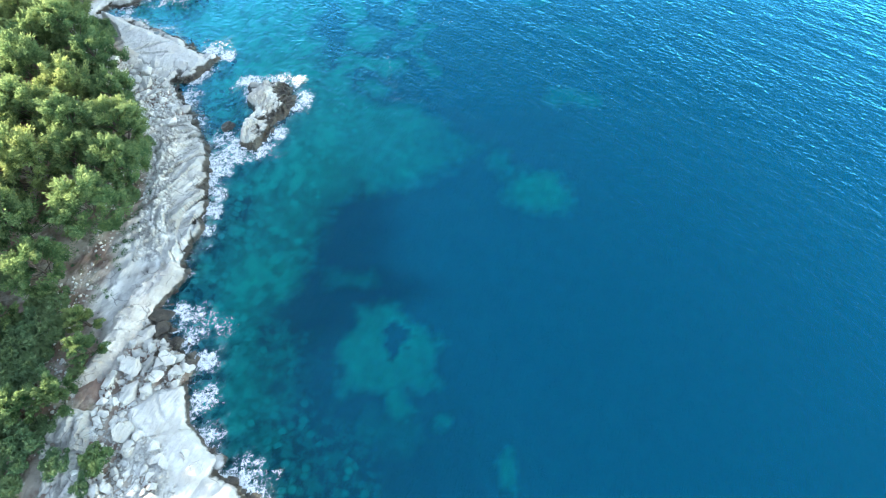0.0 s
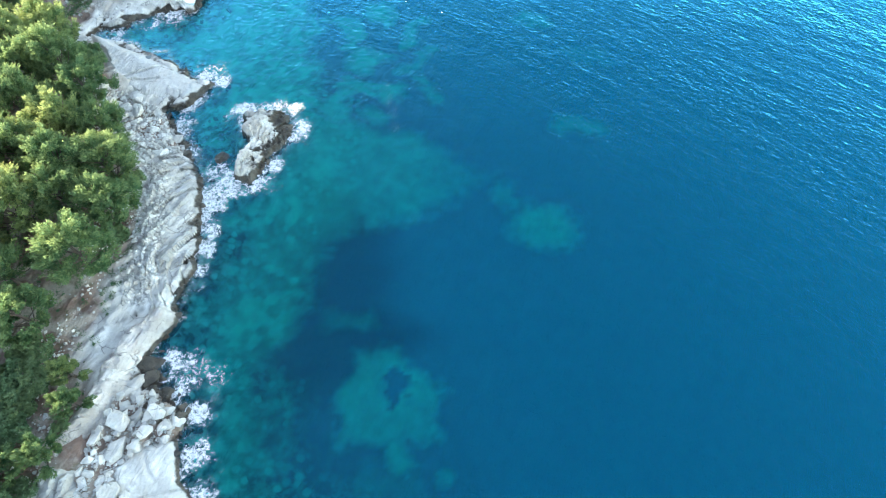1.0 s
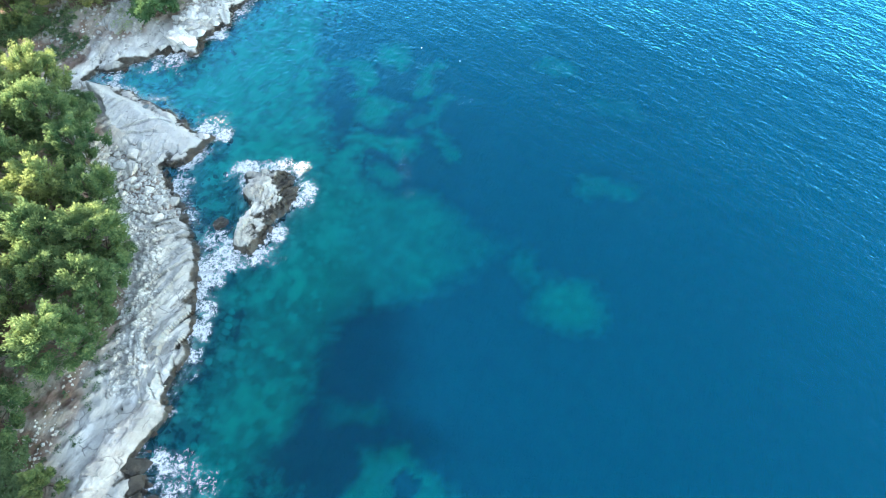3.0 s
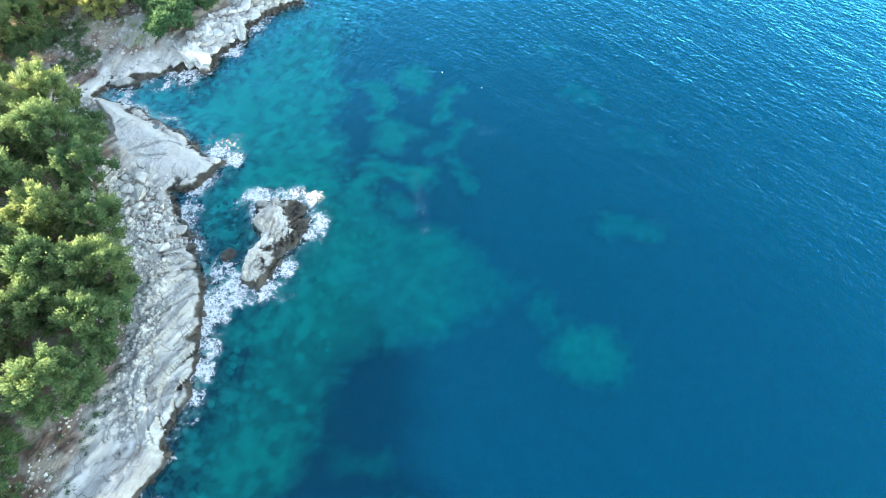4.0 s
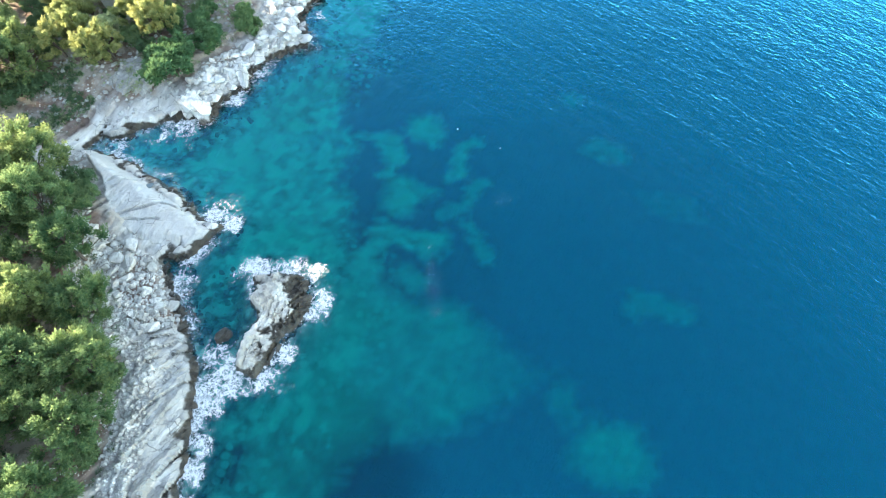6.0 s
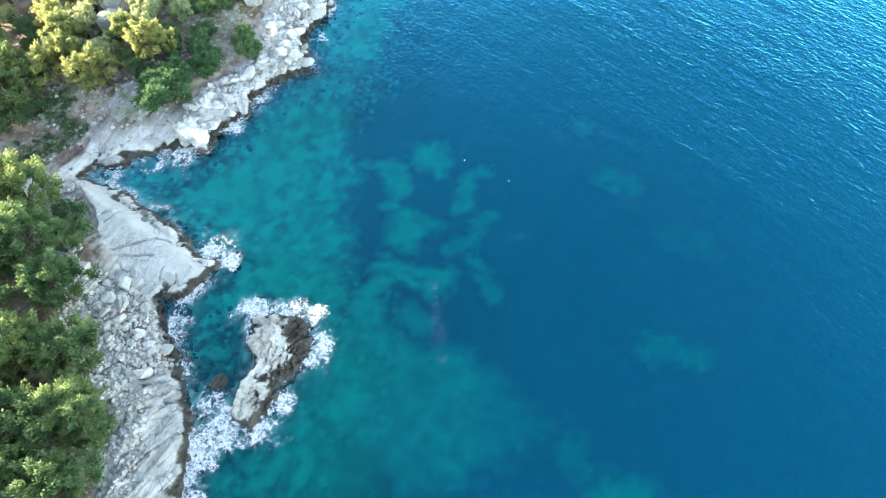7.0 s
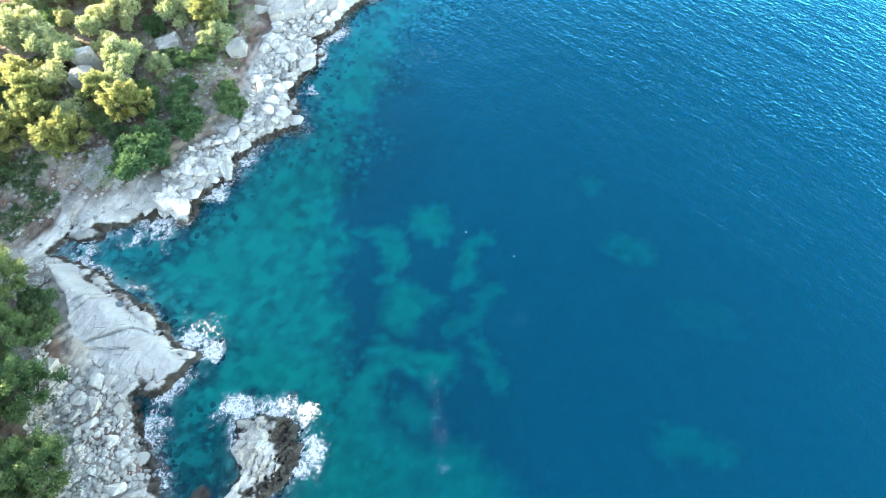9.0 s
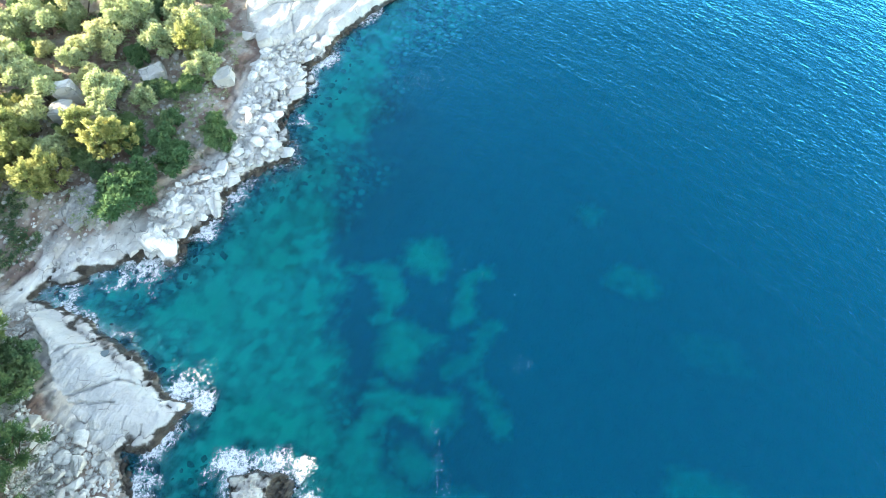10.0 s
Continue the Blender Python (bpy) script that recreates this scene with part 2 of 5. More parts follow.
# ---- materials ----
def shader(name):
    m = bpy.data.materials.new(name)
    m.use_nodes = True
    m.node_tree.nodes.clear()
    return m, m.node_tree


def node(tree, kind, at=None, operation="", feature="", attribute_name="", interpolation_type="", blend_type=""):
    n = tree.nodes.new("ShaderNode" + kind)
    if operation:
        n.operation = operation
    if feature:
        n.feature = feature
    if attribute_name:
        n.attribute_name = attribute_name
    if interpolation_type:
        n.interpolation_type = interpolation_type
    if blend_type:
        n.blend_type = blend_type
    for key, value in (at or {}).items():
        n.inputs[key].default_value = value
    return n


def wire(tree, *pairs):
    for a, b in pairs:
        tree.links.new(a, b)


def noise_of(tree, where, scale, detail=5.0, rough=0.55, squash=None, turn=0.0):
    """A noise value over a vector output."""
    n = node(tree, "TexNoise", {"Scale": scale, "Detail": detail, "Roughness": rough})
    if squash:
        a = node(tree, "Mapping", {"Rotation": (0, 0, turn)})
        b = node(tree, "Mapping", {"Scale": squash})
        wire(tree, (where, a.inputs["Vector"]), (a.outputs["Vector"], b.inputs["Vector"]), (b.outputs["Vector"], n.inputs["Vector"]))
    else:
        wire(tree, (where, n.inputs["Vector"]))
    return n.outputs["Fac"]


def ramp(tree, value, low, high, a=0.0, b=1.0):
    n = node(tree, "MapRange", {"From Min": low, "From Max": high, "To Min": a, "To Max": b}, interpolation_type="SMOOTHSTEP")
    wire(tree, (value, n.inputs["Value"]))
    return n.outputs["Result"]


def sums(tree, kind, a, b):
    n = node(tree, "Math", operation=kind)
    for slot, v in ((0, a), (1, b)):
        if isinstance(v, (int, float)):
            n.inputs[slot].default_value = v
        else:
            wire(tree, (v, n.inputs[slot]))
    return n.outputs[0]


def blend(tree, fac, a, b, kind="MIX"):
    n = node(tree, "MixRGB", blend_type=kind)
    for slot, v in (("Fac", fac), ("Color1", a), ("Color2", b)):
        if isinstance(v, (int, float)):
            n.inputs[slot].default_value = v
        elif isinstance(v, tuple):
            n.inputs[slot].default_value = (*v, 1) if len(v) == 3 else v
        else:
            wire(tree, (v, n.inputs[slot]))
    return n.outputs["Color"]


def finish(tree, surface):
    out = node(tree, "OutputMaterial")
    wire(tree, (surface, out.inputs["Surface"]))


def plain(tree, colour, rough=0.9, bump=None, much=0.3, far=0.1):
    p = node(tree, "BsdfPrincipled", {"Roughness": rough})
    if isinstance(colour, tuple):
        p.inputs["Base Color"].default_value = (*colour, 1)
    else:
        wire(tree, (colour, p.inputs["Base Color"]))
    if bump is not None:
        b = node(tree, "Bump", {"Strength": much, "Distance": far})
        wire(tree, (bump, b.inputs["Height"]), (b.outputs["Normal"], p.inputs["Normal"]))
    return p


def rock_colour(tree, pos, pale, grey, warm, tide=0.0):
    """Weathered marble: broad tone, beds, warm stains and thin cracks, and the dark band that the sea wets."""
    tone = ramp(tree, noise_of(tree, pos, 0.45, 6, 0.6), 0.40, 0.62)
    beds = ramp(tree, noise_of(tree, pos, 0.8, 8, 0.65, (3.2, 0.45, 1.5), radians(24)), 0.42, 0.62)
    fine = noise_of(tree, pos, 5.0, 8, 0.65)
    c = blend(tree, tone, grey, pale)
    c = blend(tree, sums(tree, "MULTIPLY", beds, 0.6), c, grey)
    c = blend(tree, ramp(tree, noise_of(tree, pos, 0.28, 5, 0.6), 0.56, 0.72, 0, 0.45), c, warm)
    c = blend(tree, ramp(tree, fine, 0.55, 0.75, 0, 0.35), c, tuple(v * 0.45 for v in grey))
    edge = node(tree, "TexVoronoi", {"Scale": 0.8, "Randomness": 1.0}, feature="DISTANCE_TO_EDGE")
    bent = node(tree, "MixRGB", {"Fac": 0.25})
    wob = node(tree, "TexNoise", {"Scale": 1.5, "Detail": 4.0})
    wire(tree, (pos, wob.inputs["Vector"]), (pos, bent.inputs["Color1"]), (wob.outputs["Color"], bent.inputs["Color2"]), (bent.outputs["Color"], edge.inputs["Vector"]))
    crack = sums(tree, "MULTIPLY", ramp(tree, edge.outputs["Distance"], 0.0, 0.035, 0.6, 0.0), ramp(tree, noise_of(tree, pos, 0.5, 3), 0.50, 0.62))
    c = blend(tree, crack, c, (0.10, 0.09, 0.08))
    apart = node(tree, "SeparateXYZ")
    wire(tree, (pos, apart.inputs["Vector"]))
    level = sums(tree, "ADD", apart.outputs["Z"], sums(tree, "MULTIPLY", noise_of(tree, pos, 0.42, 6, 0.6), -1.7))
    wet = ramp(tree, level, tide - 0.12, tide - 0.42)
    algae = blend(tree, ramp(tree, noise_of(tree, pos, 1.2, 5), 0.4, 0.6), (0.045, 0.037, 0.029), (0.092, 0.077, 0.058))
    c = blend(tree, wet, c, algae)
    relief = sums(tree, "ADD", fine, sums(tree, "MULTIPLY", noise_of(tree, pos, 1.6, 8, 0.65), 2.5))
    relief = sums(tree, "ADD", relief, sums(tree, "MULTIPLY", beds, -1.0))
    relief = sums(tree, "SUBTRACT", relief, sums(tree, "MULTIPLY", crack, 1.2))
    return c, relief, wet


def rock_material(name, pale=(0.80, 0.775, 0.73), grey=(0.55, 0.53, 0.495), warm=(0.52, 0.45, 0.36), tide=0.0):
    m, tree = shader(name)
    pos = node(tree, "NewGeometry").outputs["Position"]
    c, relief, wet = rock_colour(tree, pos, pale, grey, warm, tide)
    own = node(tree, "ObjectInfo").outputs["Random"]
    hsv = node(tree, "HueSaturation")
    each = node(tree, "NewGeometry").outputs["Random Per Island"]
    vary = sums(tree, "MULTIPLY", ramp(tree, own, 0, 1, 0.84, 1.08), ramp(tree, each, 0, 1, 0.76, 1.12))
    wire(tree, (c, hsv.inputs["Color"]), (vary, hsv.inputs["Value"]))
    p = plain(tree, hsv.outputs["Color"], 0.85, relief, 0.7, 0.12)
    wire(tree, (ramp(tree, wet, 0, 1, 0.88, 0.35), p.inputs["Roughness"]))
    finish(tree, p.outputs[0])
    return m


def ground_material():
    m, tree = shader("ground")
    pos = node(tree, "NewGeometry").outputs["Position"]
    rock, relief, _ = rock_colour(tree, pos, (0.80, 0.775, 0.73), (0.58, 0.555, 0.515), (0.55, 0.48, 0.40))
    soil = blend(tree, ramp(tree, noise_of(tree, pos, 0.35, 6, 0.6), 0.4, 0.6), (0.22, 0.145, 0.115), (0.41, 0.355, 0.30))
    soil = blend(tree, ramp(tree, noise_of(tree, pos, 0.9, 6, 0.65), 0.52, 0.68, 0, 0.7), soil, (0.10, 0.10, 0.05))
    chips = node(tree, "TexVoronoi", {"Scale": 1.9})
    wire(tree, (pos, chips.inputs["Vector"]))
    pick = node(tree, "SeparateColor")
    wire(tree, (chips.outputs["Color"], pick.inputs["Color"]))
    few = sums(tree, "MULTIPLY", ramp(tree, chips.outputs["Distance"], 0.30, 0.22), ramp(tree, pick.outputs[0], 0.84, 0.86))
    soil = blend(tree, few, soil, (0.52, 0.50, 0.46))
    much = node(tree, "Attribute", attribute_name="soil").outputs["Fac"]
    land = blend(tree, much, rock, soil)
    sand = blend(tree, noise_of(tree, pos, 0.8, 6), (0.56, 0.55, 0.44), (0.74, 0.71, 0.58))
    weed = blend(tree, noise_of(tree, pos, 0.7, 6, 0.65), (0.015, 0.022, 0.016), (0.05, 0.06, 0.04))
    stone = blend(tree, ramp(tree, noise_of(tree, pos, 0.9, 6, 0.6), 0.42, 0.6), (0.06, 0.05, 0.042), (0.24, 0.21, 0.17))
    cobble = node(tree, "TexVoronoi", {"Scale": 1.1})
    wire(tree, (pos, cobble.inputs["Vector"]))
    shade = node(tree, "SeparateColor")
    wire(tree, (cobble.outputs["Color"], shade.inputs["Color"]))
    bright = sums(tree, "MULTIPLY", ramp(tree, shade.outputs[0], 0.35, 0.95), ramp(tree, cobble.outputs["Distance"], 0.62, 0.25))
    stone = blend(tree, bright, stone, (0.46, 0.44, 0.36))
    light = node(tree, "Attribute", attribute_name="sand").outputs["Fac"]
    near = node(tree, "Attribute", attribute_name="reef").outputs["Fac"]
    sea = blend(tree, light, blend(tree, near, weed, stone), sand)
    under = node(tree, "Attribute", attribute_name="under").outputs["Fac"]
    p = plain(tree, blend(tree, under, land, sea), 0.92, relief, 0.6, 0.12)
    finish(tree, p.outputs[0])
    return m


# what a metre of this water lets through, and the colour that it scatters back
WATER_LOSS = (2.0, 0.050, 0.130)
WATER_GLOW = (0.0, 0.085, 0.110)


def water_material():
    m, tree = shader("sea_water")
    pos = node(tree, "NewGeometry").outputs["Position"]
    depth = node(tree, "Attribute", attribute_name="depth").outputs["Fac"]
    through_it = node(tree, "CombineColor")
    for slot, loss in enumerate(WATER_LOSS):
        wire(tree, (sums(tree, "POWER", math.exp(-loss), depth), through_it.inputs[slot]))
    kept = blend(tree, 1.0, (1, 1, 1), through_it.outputs[0], "SUBTRACT")
    glow = blend(tree, 1.0, kept, WATER_GLOW, "MULTIPLY")
    # short wind chop, lying across the breeze, on a slow swell
    chop = noise_of(tree, pos, 1.6, 3, 0.45, (0.85, 1.5, 1.0), radians(32))
    swell = noise_of(tree, pos, 0.20, 3, 0.5, (0.6, 1.6, 1.0), radians(42))
    gusts = ramp(tree, noise_of(tree, pos, 0.07, 3, 0.5, (0.5, 1.6, 1.0), radians(46)), 0.35, 0.65, 0.8, 1.15)
    wavelet = noise_of(tree, pos, 0.55, 3, 0.5, (0.55, 1.5, 1.0), radians(44))
    height = sums(tree, "ADD", sums(tree, "MULTIPLY", chop, gusts), sums(tree, "MULTIPLY", swell, 1.2))
    height = sums(tree, "ADD", height, sums(tree, "MULTIPLY", wavelet, 1.3))
    bump = node(tree, "Bump", {"Strength": 1.0, "Distance": 0.10})
    wire(tree, (height, bump.inputs["Height"]))
    film = node(tree, "Bump", {"Strength": 1.0, "Distance": 0.095})
    wire(tree, (height, film.inputs["Height"]))
    clear = node(tree, "BsdfTransparent")
    body = node(tree, "BsdfDiffuse")
    wire(tree, (through_it.outputs[0], clear.inputs["Color"]), (glow, body.inputs["Color"]), (bump.outputs[0], body.inputs["Normal"]))
    both = node(tree, "AddShader")
    wire(tree, (clear.outputs[0], both.inputs[0]), (body.outputs[0], both.inputs[1]))
    shine = node(tree, "BsdfGlossy", {"Roughness": 0.20, "Color": (0.13, 0.64, 0.95, 1)})
    fresnel = node(tree, "Fresnel", {"IOR": 1.34})
    wire(tree, (film.outputs[0], shine.inputs["Normal"]), (bump.outputs[0], fresnel.inputs["Normal"]))
    mix = node(tree, "MixShader")
    gloss = sums(tree, "MULTIPLY", fresnel.outputs[0], sums(tree, "ADD", sums(tree, "MULTIPLY", fresnel.outputs[0], 78.0), 0.6))
    wire(tree, (sums(tree, "MINIMUM", gloss, 1.0), mix.inputs[0]), (both.outputs[0], mix.inputs[1]), (shine.outputs[0], mix.inputs[2]))
    finish(tree, mix.outputs[0])
    return m


def foam_material():
    m, tree = shader("foam")
    pos = node(tree, "NewGeometry").outputs["Position"]
    dense = node(tree, "Attribute", attribute_name="dense").outputs["Fac"]
    bent = node(tree, "MixRGB", {"Fac": 0.42})
    wob = node(tree, "TexNoise", {"Scale": 0.9, "Detail": 7.0, "Roughness": 0.65})
    wire(tree, (pos, wob.inputs["Vector"]), (pos, bent.inputs["Color1"]), (wob.outputs["Color"], bent.inputs["Color2"]))
    webs = []
    for size, thin in ((1.5, 0.10), (3.4, 0.13)):
        lace = node(tree, "TexVoronoi", {"Scale": size}, feature="DISTANCE_TO_EDGE")
        wire(tree, (bent.outputs["Color"], lace.inputs["Vector"]))
        webs.append(ramp(tree, lace.outputs["Distance"], thin, 0.0, 0.0, 0.22))
    web = sums(tree, "MAXIMUM", webs[0], webs[1])
    cloud = sums(tree, "MULTIPLY", sums(tree, "SUBTRACT", noise_of(tree, pos, 2.3, 14, 0.80), 0.5), 3.4)
    total = sums(tree, "ADD", sums(tree, "ADD", web, cloud), sums(tree, "MULTIPLY", dense, 1.22))
    seen = sums(tree, "MULTIPLY", ramp(tree, total, 0.68, 1.45), ramp(tree, dense, 0.0, 0.25))
    white = node(tree, "BsdfDiffuse", {"Color": (0.78, 0.80, 0.82, 1)})
    clear = node(tree, "BsdfTransparent")
    mix = node(tree, "MixShader")
    wire(tree, (seen, mix.inputs[0]), (clear.outputs[0], mix.inputs[1]), (white.outputs[0], mix.inputs[2]))
    finish(tree, mix.outputs[0])
    return m


def leaf_material(name, dark, light, glow=0.35):
    m, tree = shader(name)
    g = node(tree, "NewGeometry")
    own = node(tree, "ObjectInfo").outputs["Random"]
    paler = node(tree, "Attribute", attribute_name="paler").outputs["Fac"]       # paler new growth at pine shoot ends, and paler upward leaves on shrubs
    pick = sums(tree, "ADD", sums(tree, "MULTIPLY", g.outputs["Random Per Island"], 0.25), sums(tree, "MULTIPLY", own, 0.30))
    pick = sums(tree, "ADD", pick, sums(tree, "MULTIPLY", paler, 0.55))
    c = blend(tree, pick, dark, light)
    c = blend(tree, ramp(tree, noise_of(tree, g.outputs["Position"], 0.5, 3), 0.45, 0.75, 0, 0.4), c, light)
    sunny = sums(tree, "MULTIPLY", ramp(tree, own, 0.5, 0.75), sums(tree, "MULTIPLY", paler, 0.65))       # some plants are yellower: sunlight on crowns put into the leaf colour
    c = blend(tree, sunny, c, tuple(v * k for v, k in zip(light, (1.22, 1.08, 1.0))))
    a, b = node(tree, "BsdfDiffuse"), node(tree, "BsdfTranslucent")
    mix = node(tree, "MixShader", {"Fac": glow})
    wire(tree, (c, a.inputs["Color"]), (c, b.inputs["Color"]), (a.outputs[0], mix.inputs[1]), (b.outputs[0], mix.inputs[2]))
    finish(tree, mix.outputs[0])
    return m


def bark_material():
    m, tree = shader("bark")
    pos = node(tree, "NewGeometry").outputs["Position"]
    n = noise_of(tree, pos, 6.0, 6, 0.6, (3, 3, 0.6))
    finish(tree, plain(tree, blend(tree, n, (0.07, 0.05, 0.04), (0.20, 0.16, 0.13)), 0.95, n, 0.6, 0.05).outputs[0])
    return m


GROUND, WATER, FOAM, BARK = ground_material(), water_material(), foam_material(), bark_material()
MARBLE = rock_material("marble", (0.77, 0.755, 0.725))
PINK_MARBLE = rock_material("pink_marble", (0.76, 0.715, 0.67), (0.54, 0.495, 0.455), (0.54, 0.43, 0.36))
WHITE_STONE = rock_material("white_stone", (0.82, 0.80, 0.76), (0.62, 0.60, 0.56), (0.62, 0.56, 0.48))
# white marble with the sun on the northern rocks put into its colour
SUNLIT_MARBLE = rock_material("sunlit_marble", (0.87, 0.85, 0.81), (0.72, 0.69, 0.65), (0.70, 0.64, 0.56))
PALE_SLAB = rock_material("pale_slab", (0.88, 0.865, 0.84), (0.80, 0.78, 0.75), (0.76, 0.70, 0.64), tide=0.26)
WEEDY_MARBLE = rock_material("weedy_marble", (0.86, 0.84, 0.79), (0.60, 0.57, 0.52), (0.58, 0.50, 0.40), tide=0.30)
WET_ROCK = rock_material("wet_rock", (0.30, 0.27, 0.23), (0.15, 0.135, 0.115), (0.20, 0.15, 0.10), 0.5)
SUNKEN_ROCK = rock_material("sunken_rock", (0.34, 0.31, 0.25), (0.20, 0.18, 0.15), (0.30, 0.21, 0.16), -9.0)
NEEDLES = leaf_material("pine_needles", (0.055, 0.145, 0.075), (0.29, 0.365, 0.16), 0.45)
BLEACHED = leaf_material("yellow_needles", (0.17, 0.23, 0.10), (0.46, 0.48, 0.21), 0.45)
OLIVE = leaf_material("olive_leaves", (0.24, 0.32, 0.18), (0.54, 0.58, 0.33))
LENTISK = leaf_material("dark_leaves", (0.085, 0.165, 0.090), (0.20, 0.29, 0.15))
FRESH = leaf_material("fresh_leaves", (0.060, 0.140, 0.065), (0.18, 0.285, 0.135))


# ---- mesh helpers ----
def mesh_of(name, verts, faces, material, smooth=True, **fields):
    """A mesh from arrays; fields: one number a vertex."""
    me = bpy.data.meshes.new(name)
    me.from_pydata([], [], [])
    faces = np.asarray(faces)
    n, k = faces.shape
    me.vertices.add(len(verts))
    me.vertices.foreach_set("co", np.asarray(verts, np.float32).ravel())
    me.loops.add(n * k)
    me.loops.foreach_set("vertex_index", faces.ravel().astype(np.int32))
    me.polygons.add(n)
    me.polygons.foreach_set("loop_start", np.arange(0, n * k, k, dtype=np.int32))
    me.polygons.foreach_set("use_smooth", np.full(n, smooth))
    for key, values in fields.items():
        me.attributes.new(key, "FLOAT", "POINT").data.foreach_set("value", np.asarray(values, np.float32).ravel())
    me.materials.append(material)
    me.update(calc_edges=True)
    me.validate()
    return me


def sheet(xs, ys):
    """Grid places and its quads."""
    gx, gy = np.meshgrid(xs, ys)
    w, h = len(xs), len(ys)
    i = (np.arange(h - 1)[:, None] * w + np.arange(w - 1)[None, :]).ravel()
    return gx.ravel(), gy.ravel(), np.stack([i, i + 1, i + 1 + w, i + w], 1)


def keep(verts, faces, wanted, **fields):
    """Only the faces all of whose corners are wanted, and the vertices that they use."""
    faces = faces[wanted[faces].all(1)]
    used = np.unique(faces)
    back_to = np.full(len(verts), -1)
    back_to[used] = np.arange(len(used))
    return verts[used], back_to[faces], {k: v[used] for k, v in fields.items()}


def part(name, data, parent, label=""):
    ob = new(name, data)
    ob.parent = parent
    return tagged(ob, label)


def bm_mesh(name, bm, material, smooth=False):
    me = bpy.data.meshes.new(name)
    bm.to_mesh(me)
    bm.free()
    me.materials.append(material)
    for p in me.polygons:
        p.use_smooth = smooth
    return me


# ---- ground and sea ----
def spread(lo, hi, fine, reach):
    """Even steps between lo and hi, then ever wider ones out to reach."""
    out = [fine * 1.6 ** k for k in range(1, 40)]
    far = np.cumsum(out)
    far = far[far < reach]
    mid = np.arange(lo, hi + fine / 2, fine)
    return np.concatenate([lo - far[::-1], mid, mid[-1] + far])


east = np.concatenate([spread(-66, -15, 0.3, 3500)[:-20], np.arange(-14.6, 14, 0.4), np.arange(14, 62, 0.8)])
east = np.unique(np.concatenate([east, 62 + np.cumsum([1.6 ** k for k in range(1, 17)])]).round(3))
north = spread(2, 121, 0.34, 4000)
gx, gy, quads = sheet(east, north)
gz, inland, off = lie(gx, gy)
soil = step(4.2, 7.5, inland + 1.5 * step(71, 75, gy) * step(94, 88, gy) + 1.8 * fractal(gx * 0.35, gy * 0.35, 61, 4))
# ROCK_FALL and RUBBLE_CAPE: soil whose dark colour also holds shade between the stones
for outline in (ROCK_FALL, RUBBLE_CAPE, HOLLOW, CAPE_BACK):
    soil = np.maximum(soil, 0.92 * step(-0.4, 0.6, inside_by(gx, gy, outline)))
ground = new("ground", mesh_of("ground", np.stack([gx, gy, gz], 1), quads, GROUND, soil=soil, sand=sandy(gx, gy, off),
                               reef=step(12, 4, off + 3 * fractal(gx * 0.2, gy * 0.2, 65, 3)), under=step(-0.02, -0.10, gz)))
tagged(ground, "rocky shore and soil running down under the sea", "ground", kind="structure")

sx = np.unique(np.concatenate([spread(-54, 62, 0.6, 3500)]).round(3))
sy = spread(0, 121, 0.6, 4000)
wx, wy, wquads = sheet(sx, sy)
wz, _, _ = lie(wx, wy)
wv, wf, wfield = keep(np.stack([wx, wy, np.zeros(len(wx))], 1), wquads, wz < 1.2, depth=np.maximum(0.0, -wz))
sea = new("sea", mesh_of("sea", wv, wf, WATER, **wfield))
tagged(sea, "clear blue sea, turquoise over sand, with light wind chop", "water", kind="structure")


# ---- bedrock: slabs and the islet ----
SLABS = []


def slab(name, label, outline, top, base, lip=0.5, edge=0.7, cell=0.2, rough=0.10, warp=0.35, cracks=(), category="rock", material=None, seed=1, beds=None, piece="bed"):
    """A mass of bedrock over an outline: steep flanks, a shaped top, open cracks."""
    def height(x, y):
        x, y = np.asarray(x, float), np.asarray(y, float)
        s = inside_by(x, y, outline) + warp * fractal(x * 0.8, y * 0.8, 70 + seed, 4)
        z = top(x, y) + rough * (fractal(x * 1.1, y * 1.1, 80 + seed, 5, 0.6) * 2.0 + 0.9 * ridged(x * 1.9, y * 1.9, 85 + seed, 4) + 0.5 * np.round(1.6 * fractal(x * 1.2, y * 1.2, 88 + seed, 2)))
        for ax, ay, bx, by, wide, deep in cracks:
            px, py = x + 0.25 * fractal(x * 0.9, y * 0.9, 90, 3), y + 0.25 * fractal(x * 0.9, y * 0.9, 95, 3)
            ex, ey = bx - ax, by - ay
            k = np.clip(((px - ax) * ex + (py - ay) * ey) / (ex * ex + ey * ey), 0, 1)
            z = z - deep * step(wide, wide * 0.2, np.hypot(px - ax - k * ex, py - ay - k * ey))
        foot = base(x, y) if callable(base) else base
        k = step(-lip, edge, s)
        return foot + (z - foot) * k, s
    xs, ys = [p[0] for p in outline], [p[1] for p in outline]
    px, py, pq = sheet(np.arange(min(xs) - 1, max(xs) + 1, cell), np.arange(min(ys) - 1, max(ys) + 1, cell))
    pz, s = height(px, py)
    v, f, _ = keep(np.stack([px, py, pz], 1), pq, s > -lip - 0.15)
    if beds:
        ob = new(name)
        which = beds(v[f[:, 0], 0], v[f[:, 0], 1])
        for k in np.unique(which):
            used = np.unique(f[which == k])
            order = np.full(len(v), -1)
            order[used] = np.arange(len(used))
            part(piece, mesh_of(piece, v[used], order[f[which == k]], material or MARBLE, False), ob)
    else:
        ob = new(name, mesh_of(name, v, f, material or MARBLE, False))
    SLABS.append((height, (min(xs), max(xs), min(ys), max(ys)), lip))
    return tagged(ob, label, category)


